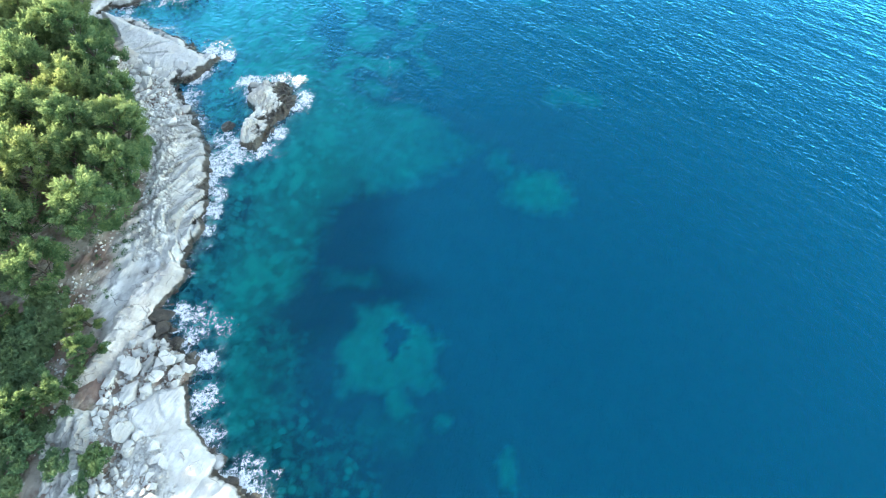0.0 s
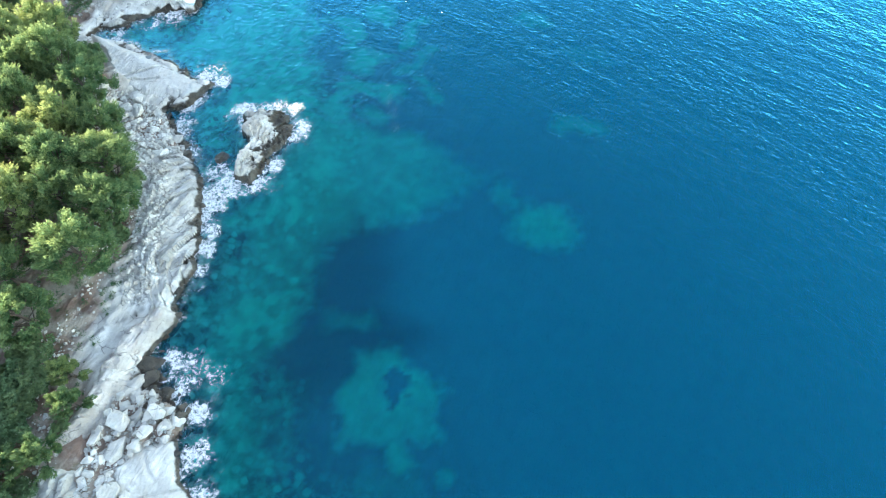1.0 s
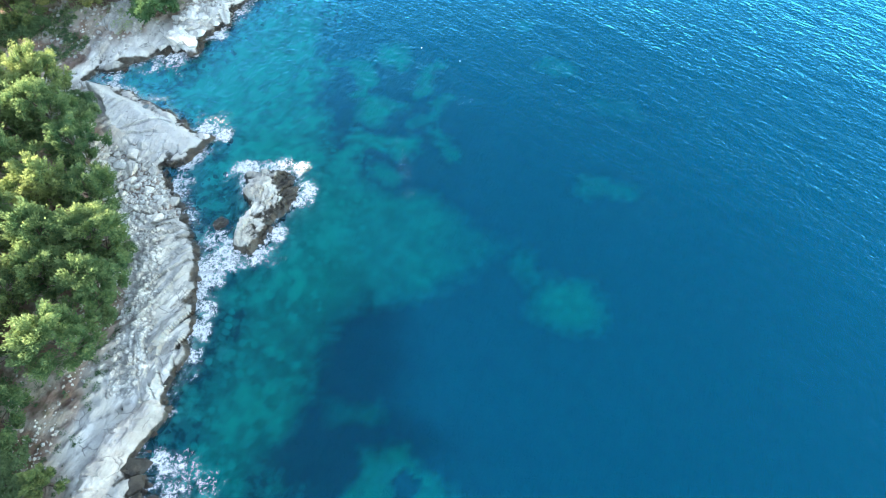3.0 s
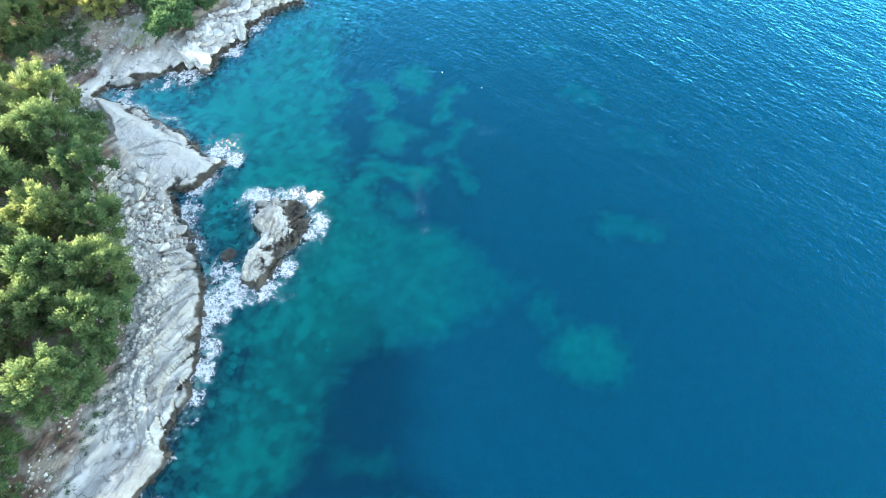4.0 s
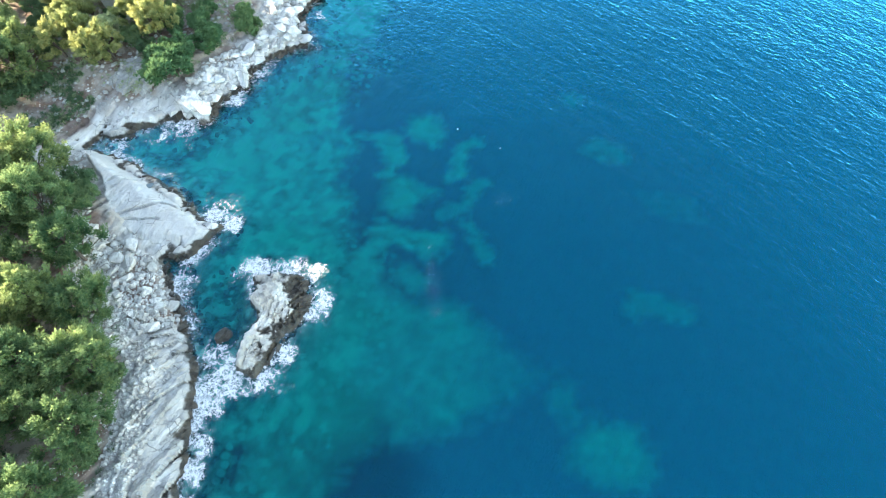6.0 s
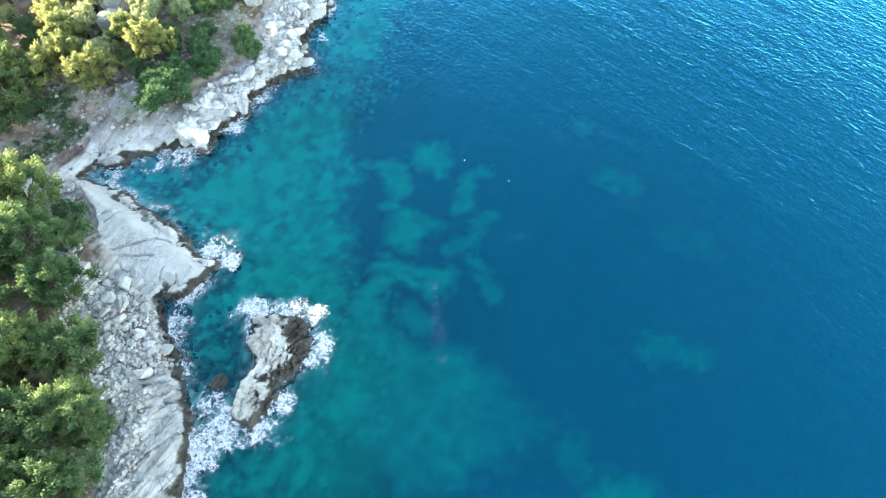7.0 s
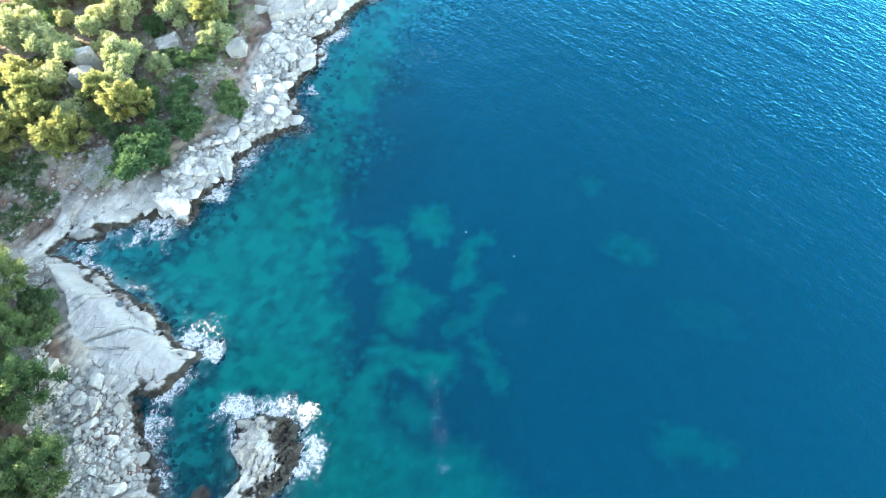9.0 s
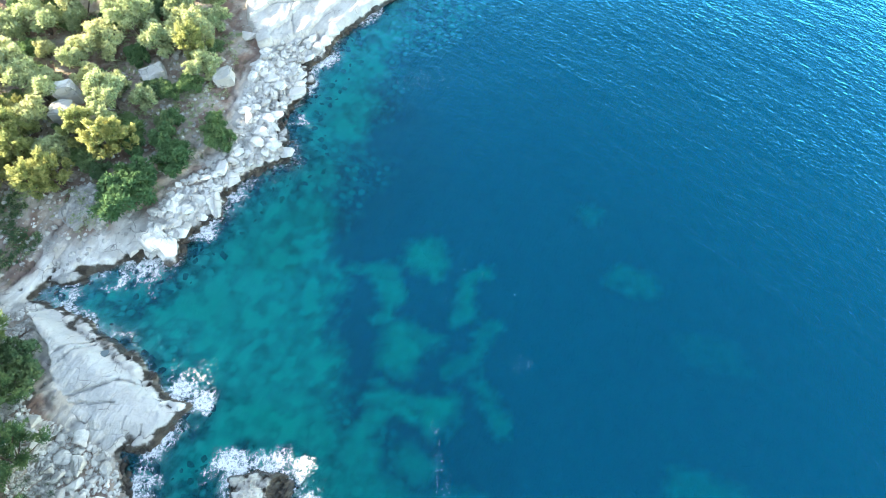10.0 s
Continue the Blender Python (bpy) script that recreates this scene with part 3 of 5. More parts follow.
def under_ground(x, y):
    return lie(x, y)[0] - 0.45


def islet_top(x, y):
    brink = -20.6 - 1.6 * step(50.4, 48.6, y)
    west = np.clip((brink - x) / (4.6 - 1.2 * step(50.4, 48.6, y)), 0, 1)
    saddle = 0.28 * step(1.6, 0.4, np.abs(y - 49.6))
    broken = np.round(2.2 * fractal(x * 0.55, y * 0.55, 17, 2)) * 0.22
    return 0.12 + 1.35 * west + broken - saddle + 0.55 * strata(x, y, 15)


slab("rock_islet", "low pale rock islet with brown weedy edges, washed by surf", ISLET, islet_top, -0.9, 1.0, 0.5, 0.13, 0.2, 0.6,
     [(-24.6 + 0.6 * k, 50.4, -24.3 + 0.62 * k, 52.0 + 0.3 * (k % 2), 0.10, 0.30) for k in range(6)], "islet", WEEDY_MARBLE, seed=2,
     beds=lambda x, y: np.floor((y - 45 + 0.8 * fractal(x * 0.5, y * 0.5, 141, 3)) / 4.6).astype(int))
slab("rock", "low brown rock awash between islet and shore", [(-29.3, 48.6), (-28.4, 49.8), (-27.2, 49.6), (-26.7, 48.6), (-27.6, 47.9), (-28.8, 47.8)],
     lambda x, y: 0.28 + 0.2 * strata(x, y, 16), -1.2, 0.5, 0.5, 0.18, 0.12, 0.4, material=WEEDY_MARBLE, seed=3)



def cape_top(x, y):
    along = (x + 31.5) * -0.87 + (y - 61) * 0.5
    return 1.0 + 0.085 * along + 0.3 * step(1.5, 6, along) + 0.14 * fractal(x * 0.35, y * 0.35, 63, 3) - 0.5 * step(59.3, 57.4, y + 0.10 * (x + 36)) - (0.6 + 0.08 * np.clip(along, 0, 16)) * step(2.2, 0.3, (x + 31.3) * -0.491 - (y - 61.0) * 0.871 + 0.3 * fractal(x * 0.5, y * 0.5, 64, 3))


slab("rock_slab", "broad smooth pale marble slab running out to a point", CAPE, cape_top, -0.9, 0.35, 0.9, 0.15, 0.06, 0.25,
     [(-43.5, 60.5, -38.6, 63.0, 0.24, 0.4), (-38.6, 63.0, -35.4, 62.6, 0.24, 0.4), (-45.0, 65.3, -41.6, 67.4, 0.2, 0.32), (-44.3, 64.5, -42.2, 66.4, 0.18, 0.3),
      (-37.0, 57.4, -36.6, 59.6, 0.12, 0.25), (-35.3, 57.6, -35.1, 59.0, 0.12, 0.25), (-42.6, 60.4, -38.0, 60.9, 0.15, 0.3), (-41.5, 65.4, -40.7, 65.4, 0.42, 0.22)],
     "rock slab", PALE_SLAB, seed=4)

LEDGE = [(-29.2, 27.9), (-29.3, 30.2), (-28.4, 33), (-28.2, 36), (-28.6, 39), (-28.8, 41.3), (-29.4, 43.9), (-30.5, 46.6), (-32.0, 48.3), (-34.5, 48.6),
         (-35.2, 45.6), (-34.6, 41.5), (-33.8, 37.5), (-33.4, 33.8), (-33.0, 30.6), (-31.4, 28.2)]


def ledge_top(x, y):
    d = inside_by(x, y, COAST)
    return 0.55 + 0.34 * np.clip(d, 0, 7) + 1.6 * strata(x, y, 19)


slab("rock_ledge", "long ledge of tilted pale grey rock beds above surf", LEDGE, ledge_top, under_ground, 0.6, 0.8, 0.13, 0.11, 0.5,
     [(-33.8, 36, -29.3, 39.6, 0.14, 0.35), (-33.6, 31, -29.2, 33.9, 0.14, 0.35), (-34.4, 41, -30.2, 45.2, 0.16, 0.4)], "rock ledge", seed=5,
     beds=lambda x, y: np.floor((0.92 * y + 0.40 * x + 1.2 * fractal(x * 0.3, y * 0.3, 140, 3)) / 4.2).astype(int))

BAND = [(-28.7, 28.6), (-29.2, 27.0), (-29.9, 25.6), (-31.3, 23.8), (-31.9, 21.9), (-32.2, 19.6), (-33.4, 16.8), (-34.8, 14.8), (-36.4, 15.0), (-35.4, 17.6),
        (-34.8, 20.3), (-34.4, 23.2), (-33.6, 25.7), (-31.9, 27.9), (-30.4, 29.6)]


def band_top(x, y):
    d = inside_by(x, y, COAST)
    return 1.35 + 0.20 * np.clip(d, 0, 8) + 0.35 * strata(x, y, 23) + 0.35 * ridged((x + y) * 0.4, (y - x) * 0.1, 24, 3)


slab("rock_band", "rounded band of banded pinkish white rock", BAND, band_top, under_ground, 0.5, 1.1, 0.17, 0.10, 0.35,
     [(-35.2, 18.4, -32.3, 18.9, 0.13, 0.25), (-34.6, 20.6, -32.0, 21.3, 0.13, 0.25), (-34.2, 23.3, -31.2, 23.9, 0.13, 0.25), (-34.9, 19.5, -32.2, 20.1, 0.12, 0.2), (-34.5, 21.9, -31.6, 22.6, 0.12, 0.2), (-35.4, 17.4, -32.9, 17.9, 0.12, 0.2)], "rock", PINK_MARBLE, seed=6,
     beds=lambda x, y: np.floor((y - 14 + 0.3 * fractal(x * 0.5, y * 0.5, 142, 3)) / 2.4).astype(int))

FLAT = [(-30.9, 13.6), (-28.2, 15.6), (-26.4, 16.0), (-25.8, 14.2), (-25.4, 12.6), (-23.4, 10.4), (-21.6, 9.2), (-22.6, 7.7), (-23.4, 5.6), (-24.0, 1.0),
        (-30.0, 1.0), (-30.4, 6.0), (-29.8, 10.2)]
slab("rock_slab", "smooth white marble slab sloping into surf", FLAT,
     lambda x, y: 0.85 + 0.17 * np.clip(inside_by(x, y, COAST), 0, 8) + 0.16 * fractal(x * 0.5, y * 0.5, 66, 4) + 0.25 * step(0.25, -0.25, y - 11.2 - 0.22 * (x + 27)),
     under_ground, 0.5, 0.7, 0.17, 0.06, 0.3, [(-29.8, 10.6, -24.8, 11.8, 0.14, 0.35), (-28.6, 14.6, -27.2, 12.3, 0.3, 0.16)], "rock slab", seed=7)
slab("rock_outcrop", "pale fissured marble outcrop among scrub", [(-36.6, 13.6), (-33.4, 13.4), (-32.6, 10.6), (-32.2, 6.4), (-33.0, 2.0), (-35.6, 2.2), (-35.8, 7.2), (-37.2, 10.2)],
     lambda x, y: 3.1 + 0.7 * strata(x, y, 29) + 0.25 * fractal(x, y, 67, 3), under_ground, 0.5, 0.7, 0.17, 0.14, 0.5,
     [(-36.2, 10.4, -33, 9.4, 0.14, 0.4), (-34.3, 12.6, -33.9, 6.0, 0.14, 0.4)], "rock", seed=8)
slab("rock_slab", "low rounded grey rock slab at the head of a cove", [(-49.0, 76.4), (-46.9, 77.4), (-44.6, 77.0), (-43.2, 76.2), (-43.4, 75.2), (-45.4, 74.5), (-47.4, 74.6)],
     lambda x, y: 0.95 + 0.05 * (y - 74) + 0.1 * fractal(x, y, 68, 3), under_ground, 0.5, 1.0, 0.17, 0.05, 0.25, (), "rock slab", seed=9)
slab("rock_slab", "tilted pale rock at the mouth of a small cove", [(-50.6, 73.4), (-48.6, 74.4), (-45.7, 74.6), (-46.4, 73.4), (-48.6, 72.8)],
     lambda x, y: 0.75 + 0.25 * strata(x, y, 31), under_ground, 0.4, 0.5, 0.17, 0.12, 0.3, (), "rock slab", seed=10)
slab("rock_outcrop", "pale broken bedrock showing through soil", [(-52.6, 79.6), (-50.5, 81.8), (-49.6, 84.6), (-45.2, 84.4), (-43.8, 80.6), (-44.6, 78.0), (-48.2, 78.6)],
     lambda x, y: lie(x, y)[0] + 0.25 + 0.5 * strata(x, y, 37), under_ground, 0.8, 1.6, 0.2, 0.14, 0.8, (), "rock", seed=11)
slab("rock_shelf", "sunlit smooth quarried marble shelf above sea", [(-34.8, 107.6), (-31.6, 106.6), (-28.4, 108.6), (-25.4, 109.8), (-23.4, 112.0), (-20.8, 114.9), (-17.4, 118.6),
                                                                     (-10, 127), (-26, 131), (-34, 121), (-36.4, 113)],
     lambda x, y: 1.5 + 0.16 * np.clip(inside_by(x, y, COAST), 0, 12) + 0.7 * np.floor(np.clip(inside_by(x, y, COAST), 0, 12) / 3.1) * 0.5 + 0.12 * fractal(x * 0.4, y * 0.4, 69, 3),
     under_ground, 0.5, 0.6, 0.2, 0.06, 0.3, [(-33.4, 112.6, -22.8, 116.4, 0.16, 0.3), (-29.5, 108.4, -31.2, 116, 0.14, 0.3)], "rock face", SUNLIT_MARBLE, seed=12)


def rock_pool(x, y, level):
    """Still rain water in a hollow of the slab."""
    bm = bmesh.new()
    rim = [bm.verts.new((0.75 * math.cos(a) * (1 + 0.15 * math.sin(3 * a)), 0.45 * math.sin(a) * (1 + 0.2 * math.cos(2 * a)), 0)) for a in [k * 0.3927 for k in range(16)]]
    bm.faces.new(rim)
    m, tree = shader("pool_water")
    finish(tree, plain(tree, (0.13, 0.17, 0.18), 0.06).outputs[0])
    ob = new("rock_pool", bm_mesh("rock_pool", bm, m))
    ob.location = (x, y, level)
    ob.rotation_euler = (0, 0, radians(20))
    return tagged(ob, "small still pool in a hollow of pale rock", "pool")


pool_level = SLABS[2][0](np.array([-41.1]), np.array([65.4]))[0][0]
rock_pool(-41.1, 65.4, float(pool_level) + 0.05)


def rest(x, y):
    """Top of ground and bedrock at places."""
    x, y = np.atleast_1d(np.asarray(x, float)), np.atleast_1d(np.asarray(y, float))
    z = lie(x, y)[0]
    for height, (x0, x1, y0, y1), lip in SLABS:
        near = (x > x0 - 1) & (x < x1 + 1) & (y > y0 - 1) & (y < y1 + 1)
        if near.any():
            h, s = height(x[near], y[near])
            z[near] = np.where(s > -lip, np.maximum(z[near], h), z[near])
    return z


# ---- boulders ----
def boulder_mesh(seed, blocky):
    """An angular stone about a metre across, its edges worn."""
    rnd = random.Random(seed)
    bm = bmesh.new()
    for _ in range(15):
        v = Vector((rnd.gauss(0, 1), rnd.gauss(0, 1), rnd.gauss(0, 1))).normalized()
        m = max(abs(c) for c in v)
        v = v * ((1 - blocky) + blocky * min(1 / m, 1.45)) * rnd.uniform(0.42, 0.52)
        bm.verts.new((v.x, v.y * rnd.uniform(0.8, 0.9), v.z * 0.72))
    hull = bmesh.ops.convex_hull(bm, input=bm.verts)
    bmesh.ops.delete(bm, geom=list({g for g in hull["geom_interior"] + hull["geom_unused"] if isinstance(g, bmesh.types.BMVert)}), context="VERTS")
    bmesh.ops.dissolve_limit(bm, angle_limit=radians(20), verts=bm.verts, edges=bm.edges)
    bmesh.ops.bevel(bm, geom=list(bm.edges), offset=0.018, segments=1, affect="EDGES", profile=0.6)
    bmesh.ops.triangulate(bm, faces=bm.faces)
    return bm


BOULDERS = [bm_mesh("boulder", boulder_mesh(100 + k, (0.2, 0.5, 0.8)[k % 3]), WHITE_STONE) for k in range(12)]
WET_BOULDERS = [bm_mesh("boulder", boulder_mesh(300 + k, 0.4), WET_ROCK) for k in range(6)]
SUNKEN_BOULDERS = [bm_mesh("boulder", boulder_mesh(400 + k, 0.3), SUNKEN_ROCK) for k in range(6)]
SUNLIT_BOULDERS = [bm_mesh("boulder", boulder_mesh(200 + k, (0.5, 0.9)[k % 2]), SUNLIT_MARBLE) for k in range(8)]
rnd = random.Random(5)


def boulder(x, y, size, label, group="", meshes=BOULDERS, flat=1.0, sink=0.25, turn=None):
    ob = new("boulder", rnd.choice(meshes))
    z = float(rest(x, y)[0])
    grow = Vector((size * rnd.uniform(0.85, 1.2), size * rnd.uniform(0.75, 1.05), size * rnd.uniform(0.7, 1.0) * flat))
    turn = rnd.uniform(0, 360) if turn is None else turn
    ob.matrix_world = pose(x, y, z + grow.z * (0.36 - sink), rnd.uniform(-14, 14), rnd.uniform(-14, 14), turn) @ Matrix.Diagonal((*grow, 1))
    return tagged(ob, label, "boulder", group)


LARGE = [(-31.3, 17.4, 2.6), (-30.8, 15.1, 2.5), (-32.6, 16.0, 1.9), (-30.3, 11.4, 2.5), (-28.1, 18.3, 2.1), (-26.4, 17.5, 1.3), (-30.0, 18.1, 1.9), (-28.7, 16.5, 1.6),
         (-29.3, 15.2, 1.5), (-31.9, 14.2, 1.3), (-29.0, 11.0, 1.2), (-30.2, 19.4, 1.2), (-29.2, 19.8, 1.2), (-31.4, 19.0, 1.1), (-27.4, 17.0, 1.2), (-21.9, 8.9, 1.8), (-23.4, 8.0, 1.7), (-24.6, 9.6, 1.1)]
for bx, by, size in LARGE:
    boulder(bx, by, size, "large pale angular boulder in a rock fall", "boulders of the rock fall", flat=0.85, sink=0.02)
for bx, by, size in [(-30.7, 23.4, 2.9), (-30.4, 24.8, 2.2), (-30.0, 21.7, 2.3), (-28.3, 20.4, 1.8), (-26.8, 19.8, 1.7), (-26.5, 18.1, 1.5), (-33.4, 53.2, 1.4), (-33.6, 55.6, 1.5), (-32.9, 51.8, 1.3), (-30.2, 22.6, 1.4), (-29.4, 22.3, 1.2), (-28.2, 20.1, 1.4), (-26.4, 19.0, 1.3), (-25.4, 18.1, 1.2), (-20.4, 7.3, 1.7), (-18.6, 6.2, 1.5), (-25.2, 13.3, 1.3),
                     (-29.6, 20.6, 1.3), (-29.9, 23.0, 1.2)]:
    boulder(bx, by, size, "dark wet boulder at the waterline", "wet boulders", WET_BOULDERS, 0.8, 0.3)
for bx, by, size in [(-39.6, 77.8, 3.3), (-38.0, 77.5, 3.0), (-37.3, 79.2, 2.2), (-41.9, 76.8, 1.6), (-38.6, 82.0, 2.2), (-34.4, 84.0, 1.9), (-40.3, 74.9, 1.1), (-38.9, 74.2, 0.9), (-28.9, 94.0, 1.8),
                     (-29.4, 90.9, 1.7), (-24.9, 110.5, 2.4), (-33.4, 103.2, 1.9), (-32.8, 105.6, 2.2), (-35.2, 107.6, 2.0), (-43.3, 103.1, 1.4)]:
    boulder(bx, by, size, "large white marble block on the shore", "white marble blocks", SUNLIT_BOULDERS, 0.85)


def block(x, y, size, turn):
    """A cut marble block with worn edges."""
    bm = bmesh.new()
    bmesh.ops.create_cube(bm, size=1)
    bmesh.ops.bevel(bm, geom=list(bm.edges), offset=0.07, segments=2, affect="EDGES")
    bmesh.ops.subdivide_edges(bm, edges=bm.edges, cuts=3, use_grid_fill=True)
    for v in bm.verts:
        v.co += Vector(noise.noise_vector(v.co * 2.2 + Vector((x, y, 0)))) * 0.11 + Vector(noise.noise_vector(v.co * 7 + Vector((x, y, 0)))) * 0.035
    ob = new("quarry_block", bm_mesh("quarry_block", bm, SUNLIT_MARBLE))
    z = float(rest(x, y)[0])
    ob.matrix_world = pose(x, y, z + size[2] * 0.42, 4, -5, turn) @ Matrix.Diagonal((*size, 1))
    return tagged(ob, "cut white marble block with worn edges", "stone block", "quarry blocks")


block(-36.4, 99.8, (2.1, 2.0, 1.7), 12)
block(-53.0, 95.0, (2.2, 1.5, 3.0), 20)
block(-52.4, 92.4, (2.6, 2.0, 2.6), 8)
block(-44.8, 99.6, (2.6, 2.0, 1.3), 30)
block(-33.0, 107.0, (1.8, 1.6, 1.3), 18)

def leaning_slab(x, y, z, size, turn, lean, seed):
    """A fallen sheet of rock that leans on the shore, its edges broken."""
    r = random.Random(seed)
    bm = bmesh.new()
    bmesh.ops.create_grid(bm, x_segments=9, y_segments=5, size=0.5)
    made = bmesh.ops.extrude_face_region(bm, geom=list(bm.faces))
    for v in made["geom"]:
        if isinstance(v, bmesh.types.BMVert):
            v.co.z -= 1.0
    for v in bm.verts:
        taper = 1 - 0.45 * (v.co.x + 0.5) ** 2
        v.co.y = v.co.y * taper + 0.06 * r.uniform(-1, 1)
        v.co.x += 0.05 * r.uniform(-1, 1)
        v.co.z += 0.22 * math.sin(9 * v.co.y + 2 * v.co.x) * (v.co.z > -0.5) + 0.05 * r.uniform(-1, 1)
    bmesh.ops.recalc_face_normals(bm, faces=bm.faces)
    ob = new("rock_sheet", bm_mesh("rock_sheet", bm, MARBLE))
    ob.matrix_world = pose(x, y, z, 0, lean, turn) @ Matrix.Diagonal((*size, 1))
    return tagged(ob, "fallen pale rock sheet leaning into the sea", "rock", "leaning rock sheets")


leaning_slab(-38.6, 77.2, 1.3, (4.4, 2.0, 0.7), -48, 24, 1)
leaning_slab(-40.2, 77.4, 1.2, (3.0, 1.4, 0.8), -62, 28, 2)
leaning_slab(-34.2, 82.6, 1.2, (2.8, 1.3, 0.8), -70, 22, 3)


def scatter(outline, count, gap, seed):
    r = random.Random(seed)
    xs, ys = [p[0] for p in outline], [p[1] for p in outline]
    out = []
    for _ in range(count * 30):
        x, y = r.uniform(min(xs), max(xs)), r.uniform(min(ys), max(ys))
        if inside_by(np.array([x]), np.array([y]), outline)[0] > 0.1 and all((x - a) ** 2 + (y - b) ** 2 > gap * gap for a, b in out):
            out.append((x, y))
            if len(out) == count:
                break
    return out


def heap(name, label, places, sizes, seed, meshes=BOULDERS, sink=0.1, flat=0.8):
    """Uncounted rocks in one object."""
    r = random.Random(seed)
    packs = []
    for me in meshes:
        co, tri = np.zeros(len(me.vertices) * 3), np.zeros(len(me.polygons) * 3, np.int32)
        me.vertices.foreach_get("co", co)
        me.polygons.foreach_get("vertices", tri)
        packs.append((co.reshape(-1, 3), tri.reshape(-1, 3)))
    verts, faces, count = [], [], 0
    zs = rest([p[0] for p in places], [p[1] for p in places])
    for (x, y), z in zip(places, zs):
        co, tri = r.choice(packs)
        size = r.choice(sizes)
        grow = (size * r.uniform(0.85, 1.2), size * r.uniform(0.75, 1.05), size * r.uniform(0.7, 1.0) * flat)
        m = np.array(pose(x, y, z + grow[2] * (0.36 - sink), r.uniform(-20, 20), r.uniform(-20, 20), r.uniform(0, 360)) @ Matrix.Diagonal((*grow, 1)))
        verts.append(co @ m[:3, :3].T + m[:3, 3])
        faces.append(tri + count)
        count += len(co)
    return tagged(new(name, mesh_of(name, np.concatenate(verts), np.concatenate(faces), meshes[0].materials[0], False)), label, "rocks", kind="stuff")


for bx, by in scatter(NORTH_BELT, 105, 1.0, 31):
    boulder(bx, by, rnd.choice((0.9, 1.1, 1.4, 1.8, 2.1)), "angular white marble rock in the shore rubble", "rocks of the northern shore", SUNLIT_BOULDERS, 0.8, 0.12)
for bx, by in scatter(RUBBLE_CAPE, 60, 0.9, 32):
    boulder(bx, by, rnd.choice((0.5, 0.7, 0.9, 1.3, 1.9)), "grey white rock in the rubble beside the cape", "rubble beside the cape", BOULDERS, 0.8, 0.12)
for bx, by in scatter(ROCK_FALL, 110, 0.75, 33):
    boulder(bx, by, rnd.choice((0.6, 0.8, 1.0, 1.3)), "pale broken stone of the rock fall", "boulders of the rock fall", BOULDERS, 0.8, 0.08)
heap("rubble", "white broken rocks filling the northern shore", scatter(NORTH_BELT, 620, 0.36, 35), (0.45, 0.6, 0.8, 1.1), 35, SUNLIT_BOULDERS)
heap("rubble", "grey white broken rocks beside the cape", scatter(RUBBLE_CAPE, 280, 0.4, 36), (0.25, 0.4, 0.6, 0.8), 36)
heap("rubble", "pale broken rocks of the rock fall", scatter(ROCK_FALL, 420, 0.34, 37), (0.3, 0.4, 0.55), 37, sink=0.2)


def tide_line(seed):
    """Places along the waterline."""
    r = random.Random(seed)
    line = SOUTH_SHORE[3:] + LEDGE_SHORE + COVE_SHORE + NORTH_SHORE[:14]
    out = []
    for (ax, ay), (bx, by) in zip(line, line[1:]):
        rubbly = 16 < ay < 26 or 47 < ay < 57 or 75 < ay < 112
        for _ in range(int(math.hypot(bx - ax, by - ay) * (9.0 if rubbly else 1.6))):
            k = r.random()
            out.append((ax + k * (bx - ax) + r.uniform(-0.5, 1.0) * r.choice((1, 1, 1.7)), ay + k * (by - ay) + r.uniform(-0.6, 0.6)))
    return out


LOW = tide_line(38)
LOW = [p for p, z in zip(LOW, rest([p[0] for p in LOW], [p[1] for p in LOW])) if z < 0.55]
heap("rubble", "dark wet rocks awash along the waterline", LOW, (0.3, 0.4, 0.5, 0.7, 0.9, 1.2), 38, WET_BOULDERS, 0.3)

heap("sunken_rocks", "dark brown rocks lying in shallow water off the shore",
     scatter([(-46.6, 72.2), (-40.6, 75.4), (-36.0, 77.4), (-31.0, 87.6), (-25.6, 90.2), (-26.4, 100), (-22.6, 108), (-20.8, 108), (-24.6, 98), (-23.0, 89), (-29.6, 83.6), (-34.6, 74.6), (-41, 71.4)], 110, 0.9, 39)
     + scatter([(-31.8, 49.8), (-33.6, 55.4), (-29.6, 57.0), (-26.6, 51.4), (-27.6, 46.6), (-29.8, 47.4)], 50, 0.7, 40), (0.4, 0.6, 0.9, 1.2), 48, SUNKEN_BOULDERS, 0.45, 0.6)


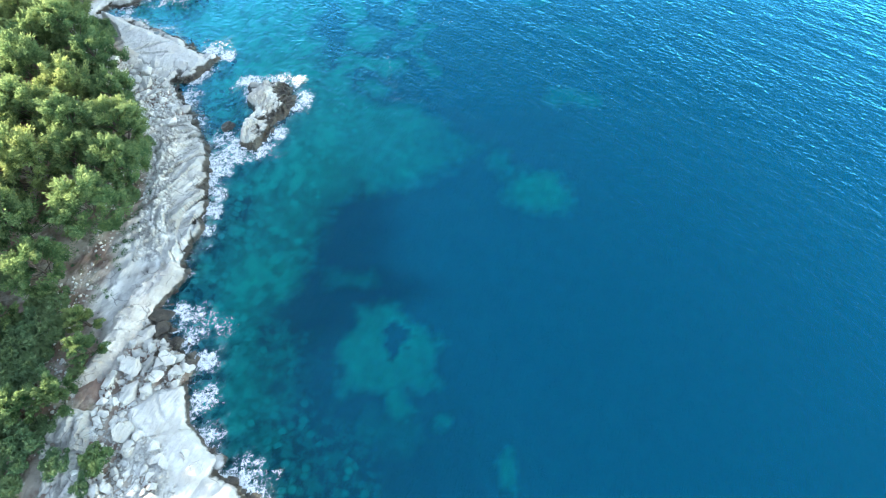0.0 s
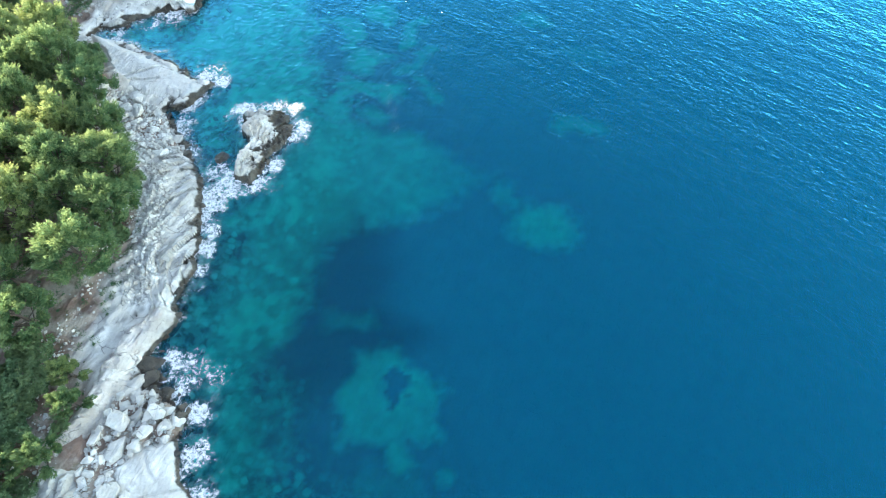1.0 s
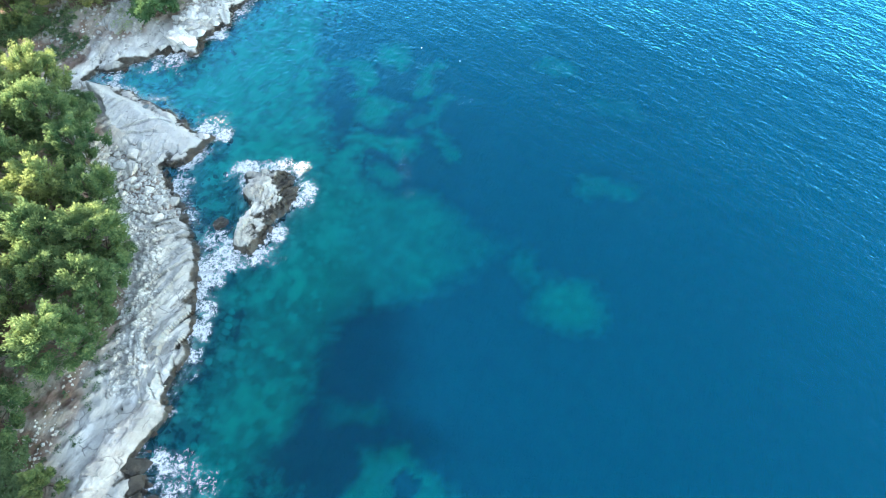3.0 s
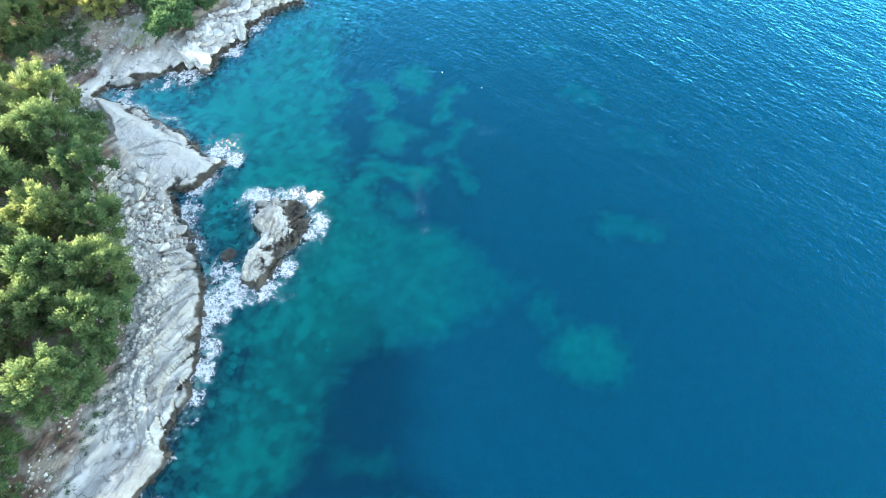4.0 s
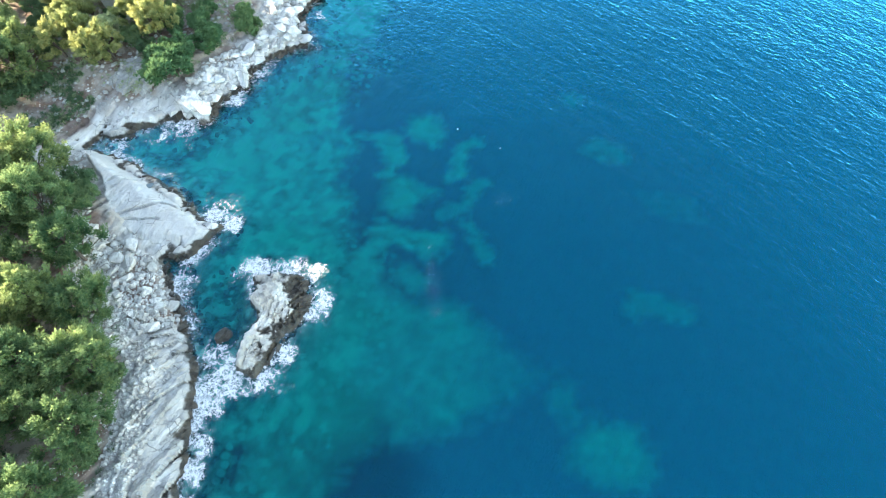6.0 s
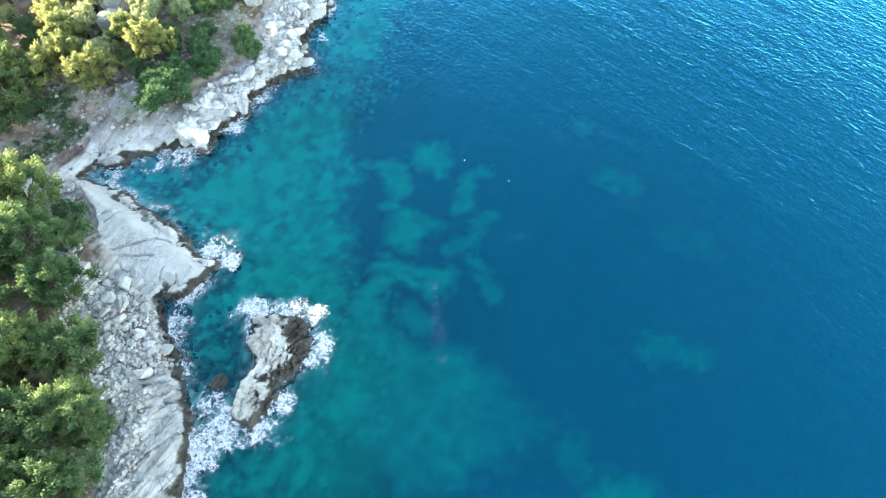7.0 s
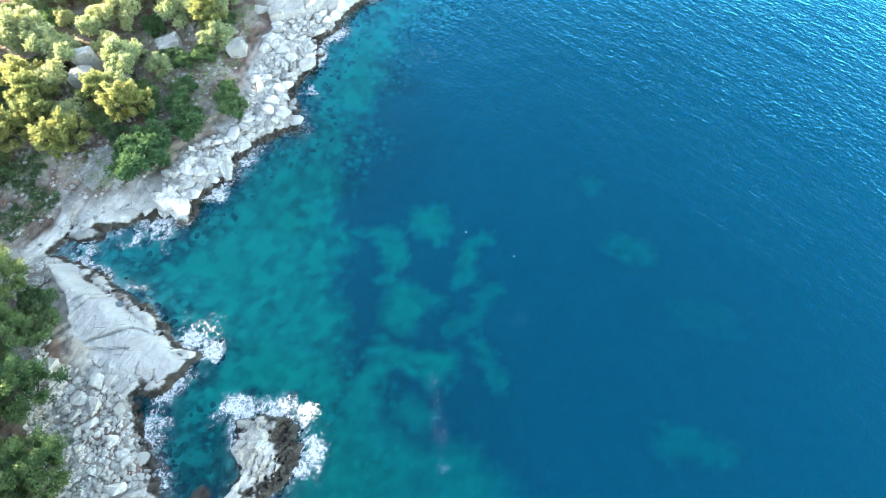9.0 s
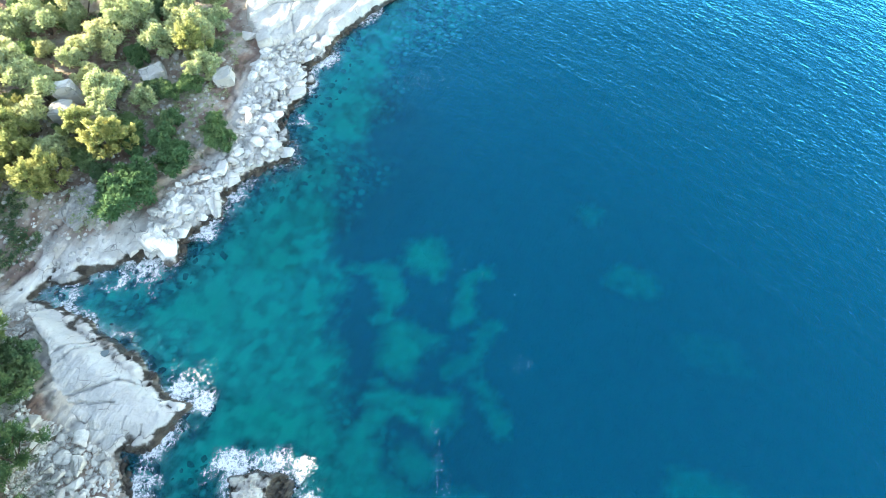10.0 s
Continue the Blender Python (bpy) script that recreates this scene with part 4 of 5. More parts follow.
def shingle(name, label, outline, count, sizes, seed, material=MARBLE):
    """Uncounted small stones, as one object."""
    r = np.random.RandomState(seed)
    xs, ys = [p[0] for p in outline], [p[1] for p in outline]
    x, y = r.uniform(min(xs), max(xs), count * 4), r.uniform(min(ys), max(ys), count * 4)
    ok = inside_by(x, y, outline) > 0
    x, y = x[ok][:count], y[ok][:count]
    z = rest(x, y)
    shape = np.array([(1, 0, 0), (0.2, 0.9, 0.1), (-0.9, 0.3, 0), (-0.3, -0.9, 0.05), (0.7, -0.6, 0), (0.1, 0.1, 0.75), (-0.4, -0.2, 0.6), (0, 0, -0.4)])
    tris = np.array([(0, 1, 5), (1, 2, 5), (2, 6, 5), (2, 3, 6), (3, 4, 6), (4, 5, 6), (4, 0, 5), (1, 0, 7), (2, 1, 7), (3, 2, 7), (4, 3, 7), (0, 4, 7)])
    s, a = r.choice(sizes, len(x)) * r.uniform(0.7, 1.2, len(x)), r.uniform(0, 6.28, len(x))
    jit = shape[None] * r.uniform(0.75, 1.25, (len(x), 8, 3)) * s[:, None, None] * 0.5
    vx = jit[..., 0] * np.cos(a)[:, None] - jit[..., 1] * np.sin(a)[:, None] + x[:, None]
    vy = jit[..., 0] * np.sin(a)[:, None] + jit[..., 1] * np.cos(a)[:, None] + y[:, None]
    verts = np.stack([vx, vy, jit[..., 2] + z[:, None]], -1).reshape(-1, 3)
    faces = (tris[None] + 8 * np.arange(len(x))[:, None, None]).reshape(-1, 3)
    return tagged(new(name, mesh_of(name, verts, faces, material, False)), label, "stones", kind="stuff")


shingle("shingle", "small grey white stones between the rubble", RUBBLE_CAPE, 1400, (0.14, 0.22, 0.3, 0.45), 41)
shingle("shingle", "broken grey white stones on soil behind the slab", CAPE_BACK, 1500, (0.1, 0.15, 0.22, 0.35, 0.6), 49)
shingle("shingle", "small pale stones of the rock fall", ROCK_FALL, 1600, (0.15, 0.25, 0.35), 42)
shingle("shingle", "small white stones of the northern shore", NORTH_BELT, 1800, (0.15, 0.25, 0.4), 43, SUNLIT_MARBLE)
shingle("shingle", "grey stones below the pines", [(-47, 61), (-43, 58.6), (-41.8, 54.6), (-38.6, 50.4), (-36.4, 47), (-37.8, 45.6), (-41, 49), (-44.6, 53.6), (-49.5, 60.5)], 3000, (0.1, 0.14, 0.2, 0.3, 0.5), 46)
shingle("shingle", "scattered pale stones on reddish soil", [(-60, 72), (-49, 73.5), (-43, 78), (-40, 86), (-36, 92), (-36, 104), (-44, 106), (-56, 92), (-60, 84)], 2600, (0.08, 0.1, 0.12, 0.16, 0.2, 0.3, 0.7), 44)
shingle("shingle", "scattered pale stones on the path side", [(-42, 24), (-36, 30.5), (-33.6, 31), (-33.8, 47), (-37, 47), (-39, 40), (-37, 22), (-35, 14), (-38, 6), (-42, 6)], 2000, (0.08, 0.1, 0.14, 0.2, 0.4), 45)
shingle("shingle", "broken pale stones along the ledge under the pines", [(-32.2, 29), (-31.6, 33), (-32.0, 37), (-32.8, 42), (-33.6, 47), (-37.0, 47.4), (-35.6, 42), (-34.8, 37), (-34.4, 33), (-34.2, 29)], 1700, (0.2, 0.3, 0.45, 0.6), 47)


# ---- foam ----
FOAM_SPOTS = [(-27.1, 21.3, 1.9), (-25.0, 18.6, 1.3), (-25.0, 14.6, 1.3), (-23.6, 11.2, 1.2), (-19.2, 8.0, 1.4), (-28.9, 24.2, 0.8), (-27.6, 41.2, 1.1), (-27.8, 36.0, 1.2), (-28.2, 44.4, 1.6), (-27.0, 43.2, 1.5), (-28.3, 42.2, 1.2), (-27.7, 38.6, 1.3), (-27.9, 33.4, 1.0), (-28.9, 46.0, 1.3),
              (-26.3, 45.2, 1.6), (-23.2, 44.8, 1.4), (-21.6, 47.2, 1.2), (-19.4, 52.6, 1.3), (-20.4, 56.0, 0.8), (-23.0, 56.4, 1.2), (-26.6, 56.2, 1.3), (-33.0, 62.8, 1.5), (-30.6, 61.6, 1.2),
              (-47.2, 72.3, 1.1), (-42.8, 74.6, 1.3), (-39.6, 75.0, 1.4), (-35.5, 79.0, 1.2), (-33.0, 84.8, 0.9), (-27.0, 95.4, 0.8), (-26.4, 101.6, 0.8), (-24.4, 106.4, 0.7), (-34.2, 54.6, 1.0)]


def foam(box, label, reach, seed):
    """A lacy sheet of surf lying on the water along a stretch of shore."""
    x0, x1, y0, y1 = box[0], box[1], box[2] - 1.3, box[3] + 1.3
    px, py, pq = sheet(np.arange(x0, x1, 0.22), np.arange(y0, y1, 0.22))
    out = -np.maximum(shore(px, py), inside_by(px, py, ISLET) + 0.4 * fractal(px, py, 7, 3))
    much = np.clip(0.6 + 0.7 * fractal(px * 0.2, py * 0.2, 100 + seed, 3), 0.5, 1)
    dense = 1.0 * much * step(reach * (0.6 + 0.8 * much), 0.0, out)
    rag = fractal(px * 0.55, py * 0.55, 110, 5, 0.65)
    for cx, cy, r in FOAM_SPOTS:
        dense = np.maximum(dense, np.clip(1.0 - (np.hypot(px - cx, py - cy) + rag * (0.6 + 1.5 * r)) / (2.5 * r), 0, 0.92))
    edge = np.minimum(np.minimum(px - x0, x1 - px), np.minimum(py - y0, y1 - py))
    dense = dense * step(0, 1.4, edge)
    z = 0.03 + 0.006 * seed + 0.05 * fractal(px * 0.7, py * 0.7, 120, 3)
    v, f, field = keep(np.stack([px, py, z], 1), pq, (dense > 0.02) & (out > -1.0), dense=dense)
    return tagged(new("surf", mesh_of("surf", v, f, FOAM, **field)), label, "sea foam", "surf along the shore", "stuff")


foam((-33, -14, 2, 28), "white surf foam against the rock fall", 2.0, 1)
foam((-32.5, -25.5, 28, 43), "white surf foam below the rock ledge", 2.9, 2)
foam((-36, -17, 43, 59), "white surf foam round the rock islet", 2.5, 3)
foam((-40, -28.5, 59, 68), "white surf foam at the point of the cape", 1.3, 4)
foam((-52, -35.5, 68, 79), "white surf foam in the narrow cove", 1.7, 5)
foam((-38, -18, 79, 120), "white surf foam along the northern rocks", 2.9, 6)


def flecks(name, label, places, seed, fine=0.6):
    """Tiny flecks of foam, as one object."""
    r = np.random.RandomState(seed)
    verts, faces = [], []
    for x, y, wide, long, count in places:
        for _ in range(count):
            cx, cy, s = x + r.normal(0, wide), y + r.normal(0, long), fine * r.uniform(0.02, 0.055)
            turn = r.uniform(0, 6.28)
            base_i = len(verts)
            verts += [(cx + s * math.cos(turn + k * 1.571) * (1.4 if k % 2 else 0.7), cy + s * math.sin(turn + k * 1.571), 0.02) for k in range(4)]
            faces.append((base_i, base_i + 1, base_i + 2, base_i + 3))
    m, tree = shader("fleck")
    finish(tree, plain(tree, (0.38, 0.62, 0.82), 0.8).outputs[0])
    return tagged(new(name, mesh_of(name, np.array(verts), np.array(faces), m, False)), label, "sea foam", kind="stuff")


flecks("foam_flecks", "thin drifting line of white foam flecks", [(-8.9, 59.8, 0.2, 0.5, 14), (-8.4, 57, 0.2, 1.3, 26), (-7.6, 54, 0.25, 1.2, 22), (-7.3, 52.2, 0.22, 0.2, 16), (-0.7, 66.4, 0.8, 0.5, 12), (-5.6, 74, 2, 2, 10)], 7)
flecks("foam_flecks", "pale patch of drifting foam flecks", [(-13.6, 103, 2.2, 1.1, 260)], 8, 0.42)


def buoy(x, y, size):
    bm = bmesh.new()
    bmesh.ops.create_uvsphere(bm, u_segments=14, v_segments=8, radius=size)
    for v in bm.verts:
        v.co.z = v.co.z * 0.85 + (0.35 * size if v.co.z > 0.8 * size else 0)
    m, tree = shader("buoy_plastic")
    finish(tree, plain(tree, (0.82, 0.82, 0.78), 0.4).outputs[0])
    ob = new("buoy", bm_mesh("buoy", bm, m, True))
    ob.location = (x, y, size * 0.35)
    bm = bmesh.new()
    bmesh.ops.create_cone(bm, segments=10, radius1=size * 0.22, radius2=size * 0.16, depth=size * 0.5, cap_ends=True)
    neck = part("neck", bm_mesh("neck", bm, m), ob)
    neck.location = (0, 0, size * 1.2)
    return tagged(ob, "small white float riding on the sea", "buoy", "white floats")


buoy(-6.6, 76.0, 0.065)
buoy(-1.5, 73.3, 0.055)


# ---- trees and scrub ----
def tube(path, radii, sides=7):
    """A tapered limb along a path."""
    verts, faces = [], []
    for i, (p, r) in enumerate(zip(path, radii)):
        way = (Vector(path[min(i + 1, len(path) - 1)]) - Vector(path[max(i - 1, 0)])).normalized()
        q = way.to_track_quat("Z", "Y")
        for k in range(sides):
            a = 2 * math.pi * k / sides
            verts.append(Vector(p) + q @ Vector((r * math.cos(a), r * math.sin(a), 0)))
    for i in range(len(path) - 1):
        for k in range(sides):
            a, b = i * sides + k, i * sides + (k + 1) % sides
            faces.append((a, b, b + sides, a + sides))
    return verts, faces


def join(pieces):
    verts, faces = [], []
    for v, f in pieces:
        faces += [tuple(i + len(verts) for i in q) for q in f]
        verts += v
    return np.array([tuple(v) for v in verts]), np.array(faces)


def unit(a):
    return a / np.maximum(1e-9, np.linalg.norm(a, axis=-1, keepdims=True))


def blades(at, way, length, width, r):
    """A slim pointed leaf at each place: one triangle."""
    side = unit(np.cross(way, r.normal(size=way.shape)))
    half = side * (width * 0.5)[:, None]
    verts = np.stack([at - half, at + half, at + way * length[:, None]], 1).reshape(-1, 3)
    return verts, np.arange(len(verts)).reshape(-1, 3)


def pine(height, radius, boughs, seed, leaf, name="pine_tree", label="feathery green needles"):
    """A coastal pine: bent trunk, limbs, and boughs that end in bunches of upswept needle plumes."""
    r = np.random.RandomState(seed)
    root = new(name)
    lean = r.normal(0, 0.06, 2)
    spine = [(lean[0] * k * k * height * 0.06, lean[1] * k * k * height * 0.06, height * 0.9 * k / 5) for k in range(6)]
    tips, limbs = [], [tube(spine, [0.20, 0.17, 0.14, 0.10, 0.07, 0.03], 8)]
    for k in range(boughs):
        u = (k + 0.5) / boughs
        level = 0.30 + 0.70 * u ** 0.8
        wide = radius * math.sqrt(max(0.02, 1 - ((level - 0.34) / 0.70) ** 2)) * (0.78 + 0.42 * grain(np.array([k * 0.7]), np.array([seed * 3.1]), 5)[0])
        turn = k * 2.39996 + r.normal(0, 0.25)
        reach = wide * math.sqrt(r.uniform(0.30, 1.0))
        tips.append((reach * math.cos(turn), reach * math.sin(turn), height * level * r.uniform(0.86, 1.0) - 0.12 * reach))
        if k % 2 == 0:
            s = np.array(spine[min(5, max(1, int(level * 5) - 1))])
            e = np.array(tips[-1])
            limbs.append(tube([tuple(s), tuple((s + e) / 2 - (0, 0, 0.15)), tuple(e)], [0.06, 0.045, 0.015], 5))
    v, f = join(limbs)
    part("trunk", mesh_of("trunk", v, f, BARK), root, "grey brown bark")
    tips = np.array(tips)
    grow = (radius / 3.4) ** 0.5
    out = unit(tips * (1, 1, 0) + 1e-6)
    lead = unit(out * r.uniform(0.5, 1.1, (boughs, 1)) + np.array([0, 0, 0.75]) + r.normal(0, 0.15, (boughs, 3)))
    bunch, n = 6, 62
    axis = unit(np.repeat(lead, bunch, 0) + r.normal(0, 0.42, (boughs * bunch, 3)) * (np.arange(boughs * bunch) % bunch > 0)[:, None])
    foot = np.repeat(tips - 0.45 * lead * grow, bunch, 0) + 0.10 * r.normal(size=(boughs * bunch, 3))
    plumes = boughs * bunch
    span = r.uniform(0.85, 1.45, plumes) * grow * np.where(np.arange(plumes) % bunch == 0, 1.25, 1.0)
    k = r.uniform(0, 1, (plumes, n))
    puff = unit(r.normal(size=(plumes, n, 3)))
    fat = 0.32 * np.sqrt(np.sin(np.pi * np.clip(k * 0.84 + 0.12, 0, 1))) * grow
    at = foot[:, None] + axis[:, None] * (k * span[:, None])[..., None] + puff * fat[..., None]
    way = unit(axis[:, None] * 0.9 + puff * 0.7)
    m = plumes * n
    v, f = blades(at.reshape(m, 3), way.reshape(m, 3), r.uniform(0.17, 0.30, m), r.uniform(0.11, 0.18, m), r)
    part("crown", mesh_of("crown", v, f, leaf, False, paler=np.repeat(k.ravel() ** 1.4, 3)), root, label)
    return root


def shrub(name, height, radius, clumps, seed, leaf, label=""):
    """Rounded scrub of many leafy clumps on several stems."""
    r = np.random.RandomState(seed)
    root = new(name)
    lobes = 9
    round_ = np.arange(lobes) * 6.283 / lobes + r.normal(0, 0.3, lobes)
    away = radius * np.where(np.arange(lobes) == 0, 0.1, r.uniform(0.35, 0.85, lobes))
    lobe = np.stack([away * np.cos(round_), away * np.sin(round_), height * r.uniform(0.30, 0.78, lobes)], 1)
    lobe[0, 2] = height * 0.72
    pick = r.randint(0, lobes, clumps)
    shell = unit(r.normal(size=(clumps, 3)) + (0, 0, 0.35)) * (r.uniform(0.2, 1.0, (clumps, 1)) ** 0.35)
    heart = lobe[pick] + shell * (radius * r.uniform(0.22, 0.44, lobes)[pick])[:, None] * (1, 1, 0.85)
    heart[:, 2] = np.maximum(heart[:, 2], 0.15 * height)
    stems = [tube([(0.1 * math.cos(k), 0.1 * math.sin(k), -0.2), tuple(heart[k] * (0.5, 0.5, 0.45)), tuple(heart[k])], [0.07, 0.05, 0.012], 5) for k in range(7)]
    v, f = join(stems)
    part("trunk", mesh_of("trunk", v, f, BARK), root, "grey brown bark")
    n = 58
    puff = unit(r.normal(size=(clumps, n, 3)) + np.array([0, 0, 0.35]))
    size = r.uniform(0.24, 0.46, (clumps, 1)) * (radius / 2.2) ** 0.5
    at = heart[:, None] + puff * (size * r.uniform(0.55, 1.0, (clumps, n)))[..., None]
    way = unit(puff + r.normal(0, 0.55, puff.shape))
    m = clumps * n
    v, f = blades(at.reshape(m, 3), way.reshape(m, 3), r.uniform(0.16, 0.30, m), r.uniform(0.12, 0.21, m), r)
    # leaves that point upward in a clump get the paler tint
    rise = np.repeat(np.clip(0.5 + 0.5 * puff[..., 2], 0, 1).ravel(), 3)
    part("crown", mesh_of("crown", v, f, leaf, False, paler=rise), root, label)
    return root


PINES = [pine(h, w, n, s, NEEDLES) for h, w, n, s in ((8.0, 3.8, 46, 1), (7.2, 3.4, 40, 2), (8.6, 4.2, 52, 3), (6.2, 2.9, 30, 4), (4.0, 1.8, 15, 5))]
YELLOWS = [pine(h, w, n, s, BLEACHED) for h, w, n, s in ((5.4, 2.1, 22, 6), (4.6, 1.8, 18, 7))]
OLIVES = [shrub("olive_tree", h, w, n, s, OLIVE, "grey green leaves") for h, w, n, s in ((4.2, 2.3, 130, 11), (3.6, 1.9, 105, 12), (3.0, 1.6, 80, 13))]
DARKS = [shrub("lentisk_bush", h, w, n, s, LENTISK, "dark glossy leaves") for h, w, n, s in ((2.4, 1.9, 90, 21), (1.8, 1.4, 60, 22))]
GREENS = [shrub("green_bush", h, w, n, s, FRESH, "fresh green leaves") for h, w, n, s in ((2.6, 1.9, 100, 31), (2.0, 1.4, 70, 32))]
USED = set()


def plant(kinds, which, x, y, size, label, category, group):
    """The first of a kind is moved to its place, the others are copies of it."""
    root = kinds[which]
    m = pose(x, y, float(rest(x, y)[0]) - 0.1, 0, 0, rnd.uniform(0, 360))
    ob = root
    if root.name in USED:
        ob = copy_thing(root, m)
    USED.add(root.name)
    ob.matrix_basis = m @ Matrix.Diagonal((size * rnd.uniform(0.92, 1.08), size * rnd.uniform(0.92, 1.08), size, 1))
    return tagged(ob, label, category, group)


STANDING = []
WOOD = [(-55.5, 64.0, 0), (-49.4, 61.3, 2), (-45.2, 57.2, 1), (-50.8, 53.4, 2), (-45.4, 50.6, 0), (-41.4, 51.2, 1), (-48.8, 46.4, 2), (-42.8, 44.4, 0), (-38.8, 45.0, 1), (-37.2, 39.8, 1),
        (-45.8, 38.4, 2), (-38.4, 33.6, 2), (-45.4, 31.8, 0), (-42.0, 27.2, 3), (-44.5, 22.0, 4), (-39.4, 13.4, 4), (-45.6, 17.5, 3), (-60.6, 82.8, 3), (-52.8, 67.4, 2), (-42.0, 40.6, 1), (-52.2, 59.4, 1), (-63.5, 77, 3), (-64, 84, 3), (-67, 80.5, 2), (-60.5, 79.4, 3), (-68.0, 91.9, 3), (-67.8, 95.8, 3), (-67.0, 87.2, 3)]
for tx, ty, k in WOOD:
    if ty < 70:
        tx, ty = 0.967 * tx, 0.967 * ty
    plant(PINES, k, tx, ty, rnd.uniform(0.92, 1.05), "sunlit green coastal pine with upswept needle plumes", "pine tree", "coastal pines")
    STANDING.append((tx, ty))
for tx, ty in ((-36.1, 21.5), (-35.0, 18.7), (-35.6, 14.3)):
    plant(PINES, 4, tx, ty, rnd.uniform(0.8, 1.0), "small bright green young pine beside bare rock", "pine tree", "young pines")
    STANDING.append((tx, ty))
# the wood's western pines stand out of view, added to shade the shore
INLAND = [(-80, 2), (-52, 2), (-50, 26), (-48, 40), (-54, 56), (-56, 68), (-66, 70), (-72, 78), (-80, 80)]
for tx, ty in scatter(INLAND, 76, 4.0, 51):
    if min((tx - a) ** 2 + (ty - b) ** 2 for a, b in STANDING) > 14:
        plant(PINES, rnd.choice((0, 1, 2, 3)), tx, ty, rnd.uniform(0.85, 1.1), "tall green coastal pine in dense wood", "pine tree", "coastal pines")
for tx, ty, k in ((-54.8, 85.8, 0), (-56.8, 83.6, 1), (-58.2, 90.6, 0), (-52.2, 82.6, 0), (-50.6, 83.8, 1), (-45.8, 87.6, 0), (-44.6, 88.4, 1), (-49.0, 89.6, 0), (-56.0, 88.4, 0), (-40.2, 103.0, 0)):
    plant(YELLOWS, k, tx, ty, rnd.uniform(0.9, 1.1), "young pine with sun-bleached yellow green needles", "pine tree", "yellowing pines")
    STANDING.append((tx, ty))
for tx, ty, s in [(-62.6, 104.4, 1), (-60.1, 97.2, 1.1), (-59.2, 105.4, 1), (-51.2, 102.8, 1.25), (-48.4, 106.4, 1.1), (-44.2, 103.4, 1.2), (-40.8, 105.6, 1), (-38.6, 100.6, 1), (-56.0, 95.2, 1.1), (-55.6, 90.8, 1),
                  (-47.6, 94.0, 1), (-44.2, 94.8, 0.8), (-51.9, 86.8, 1), (-56.1, 87.6, 1.1), (-56.5, 109.8, 1.2), (-39.2, 108.2, 0.9), (-43.7, 109.8, 1.1), (-50.1, 111, 1.2)]:
    plant(OLIVES, rnd.randrange(3), tx, ty, s * 1.3, "sunlit olive green small tree on rocky slope", "tree", "small trees of the slope")
    STANDING.append((tx, ty))
for tx, ty in scatter([(-63, 83), (-54, 83), (-44.6, 86), (-42, 92), (-38.6, 96), (-38.4, 110), (-63, 112)], 26, 2.9, 53):
    if min((tx - a) ** 2 + (ty - b) ** 2 for a, b in STANDING) > 4.5 and min((tx - a) ** 2 + (ty - b) ** 2 for a, b in BLOCKS) > 6:
        plant(GREENS, rnd.randrange(2), tx, ty, rnd.uniform(0.5, 0.9), "low fresh green bush on rocky slope", "bush", "green bushes")
for tx, ty in scatter([(-63, 84), (-55, 84), (-46, 90), (-42, 98), (-42, 111), (-63, 112)], 40, 2.6, 54):
    if min((tx - a) ** 2 + (ty - b) ** 2 for a, b in STANDING) > 6 and min((tx - a) ** 2 + (ty - b) ** 2 for a, b in BLOCKS) > 7:
        plant(*rnd.choice(((OLIVES, 1), (OLIVES, 2), (DARKS, 0))), tx, ty, rnd.uniform(0.8, 1.15), "small grey green tree between rocks", "tree", "small trees of the slope")
for tx, ty in scatter([(-80, 84), (-64, 84), (-62, 112), (-38, 112), (-38, 124), (-80, 124)], 52, 3.6, 52):
    plant(OLIVES, rnd.randrange(3), tx, ty, rnd.uniform(0.6, 0.95), "olive green small tree in hillside scrub", "tree", "small trees of the slope")
for tx, ty, s in [(-36.0, 36.8, 1), (-40.6, 20.6, 1.1), (-40.7, 17.8, 1.1), (-43.0, 19.4, 1.1), (-37.6, 9.8, 1), (-37.6, 6.8, 1), (-34.2, 8.4, 0.6), (-31.9, 6.8, 0.6), (-36.8, 43.2, 0.9), (-46.6, 62.4, 0.9),
                  (-47.6, 64.4, 1.0), (-52.2, 90.4, 0.8), (-38.6, 104.6, 0.8), (-43.7, 97.0, 0.8), (-58.5, 79.5, 1.1), (-61, 77.6, 1.2), (-39.8, 23.4, 0.9), (-39.2, 15.8, 0.9), (-41.2, 14.4, 1.1), (-40.4, 11.6, 1.0), (-42.0, 8.6, 1.1), (-38.8, 18.6, 0.8), (-42.8, 16.4, 1.1), (-35.6, 16.6, 0.4), (-36.4, 11.6, 0.5), (-40.2, 4.6, 1.0), (-46.6, 85.2, 0.85), (-48.2, 86.6, 0.85), (-54.2, 86.2, 0.85), (-41.4, 92.2, 0.85), (-46.2, 91.0, 0.85), (-53.8, 93.6, 0.85), (-58.6, 84.4, 0.85), (-60.8, 88.6, 0.85), (-53.4, 84.9, 0.9), (-48.6, 97.2, 0.8)]:
    plant(DARKS, rnd.randrange(2), tx, ty, s, "low dark green bush on stony ground", "bush", "dark bushes")
for tx, ty in scatter([(-47, 3), (-37.6, 3), (-37.4, 12), (-37.8, 21), (-40.6, 26), (-47, 27)], 18, 2.2, 55):
    plant(DARKS, rnd.randrange(2), tx, ty, rnd.uniform(0.5, 1.0), "low dark green bush on stony ground", "bush", "dark bushes")
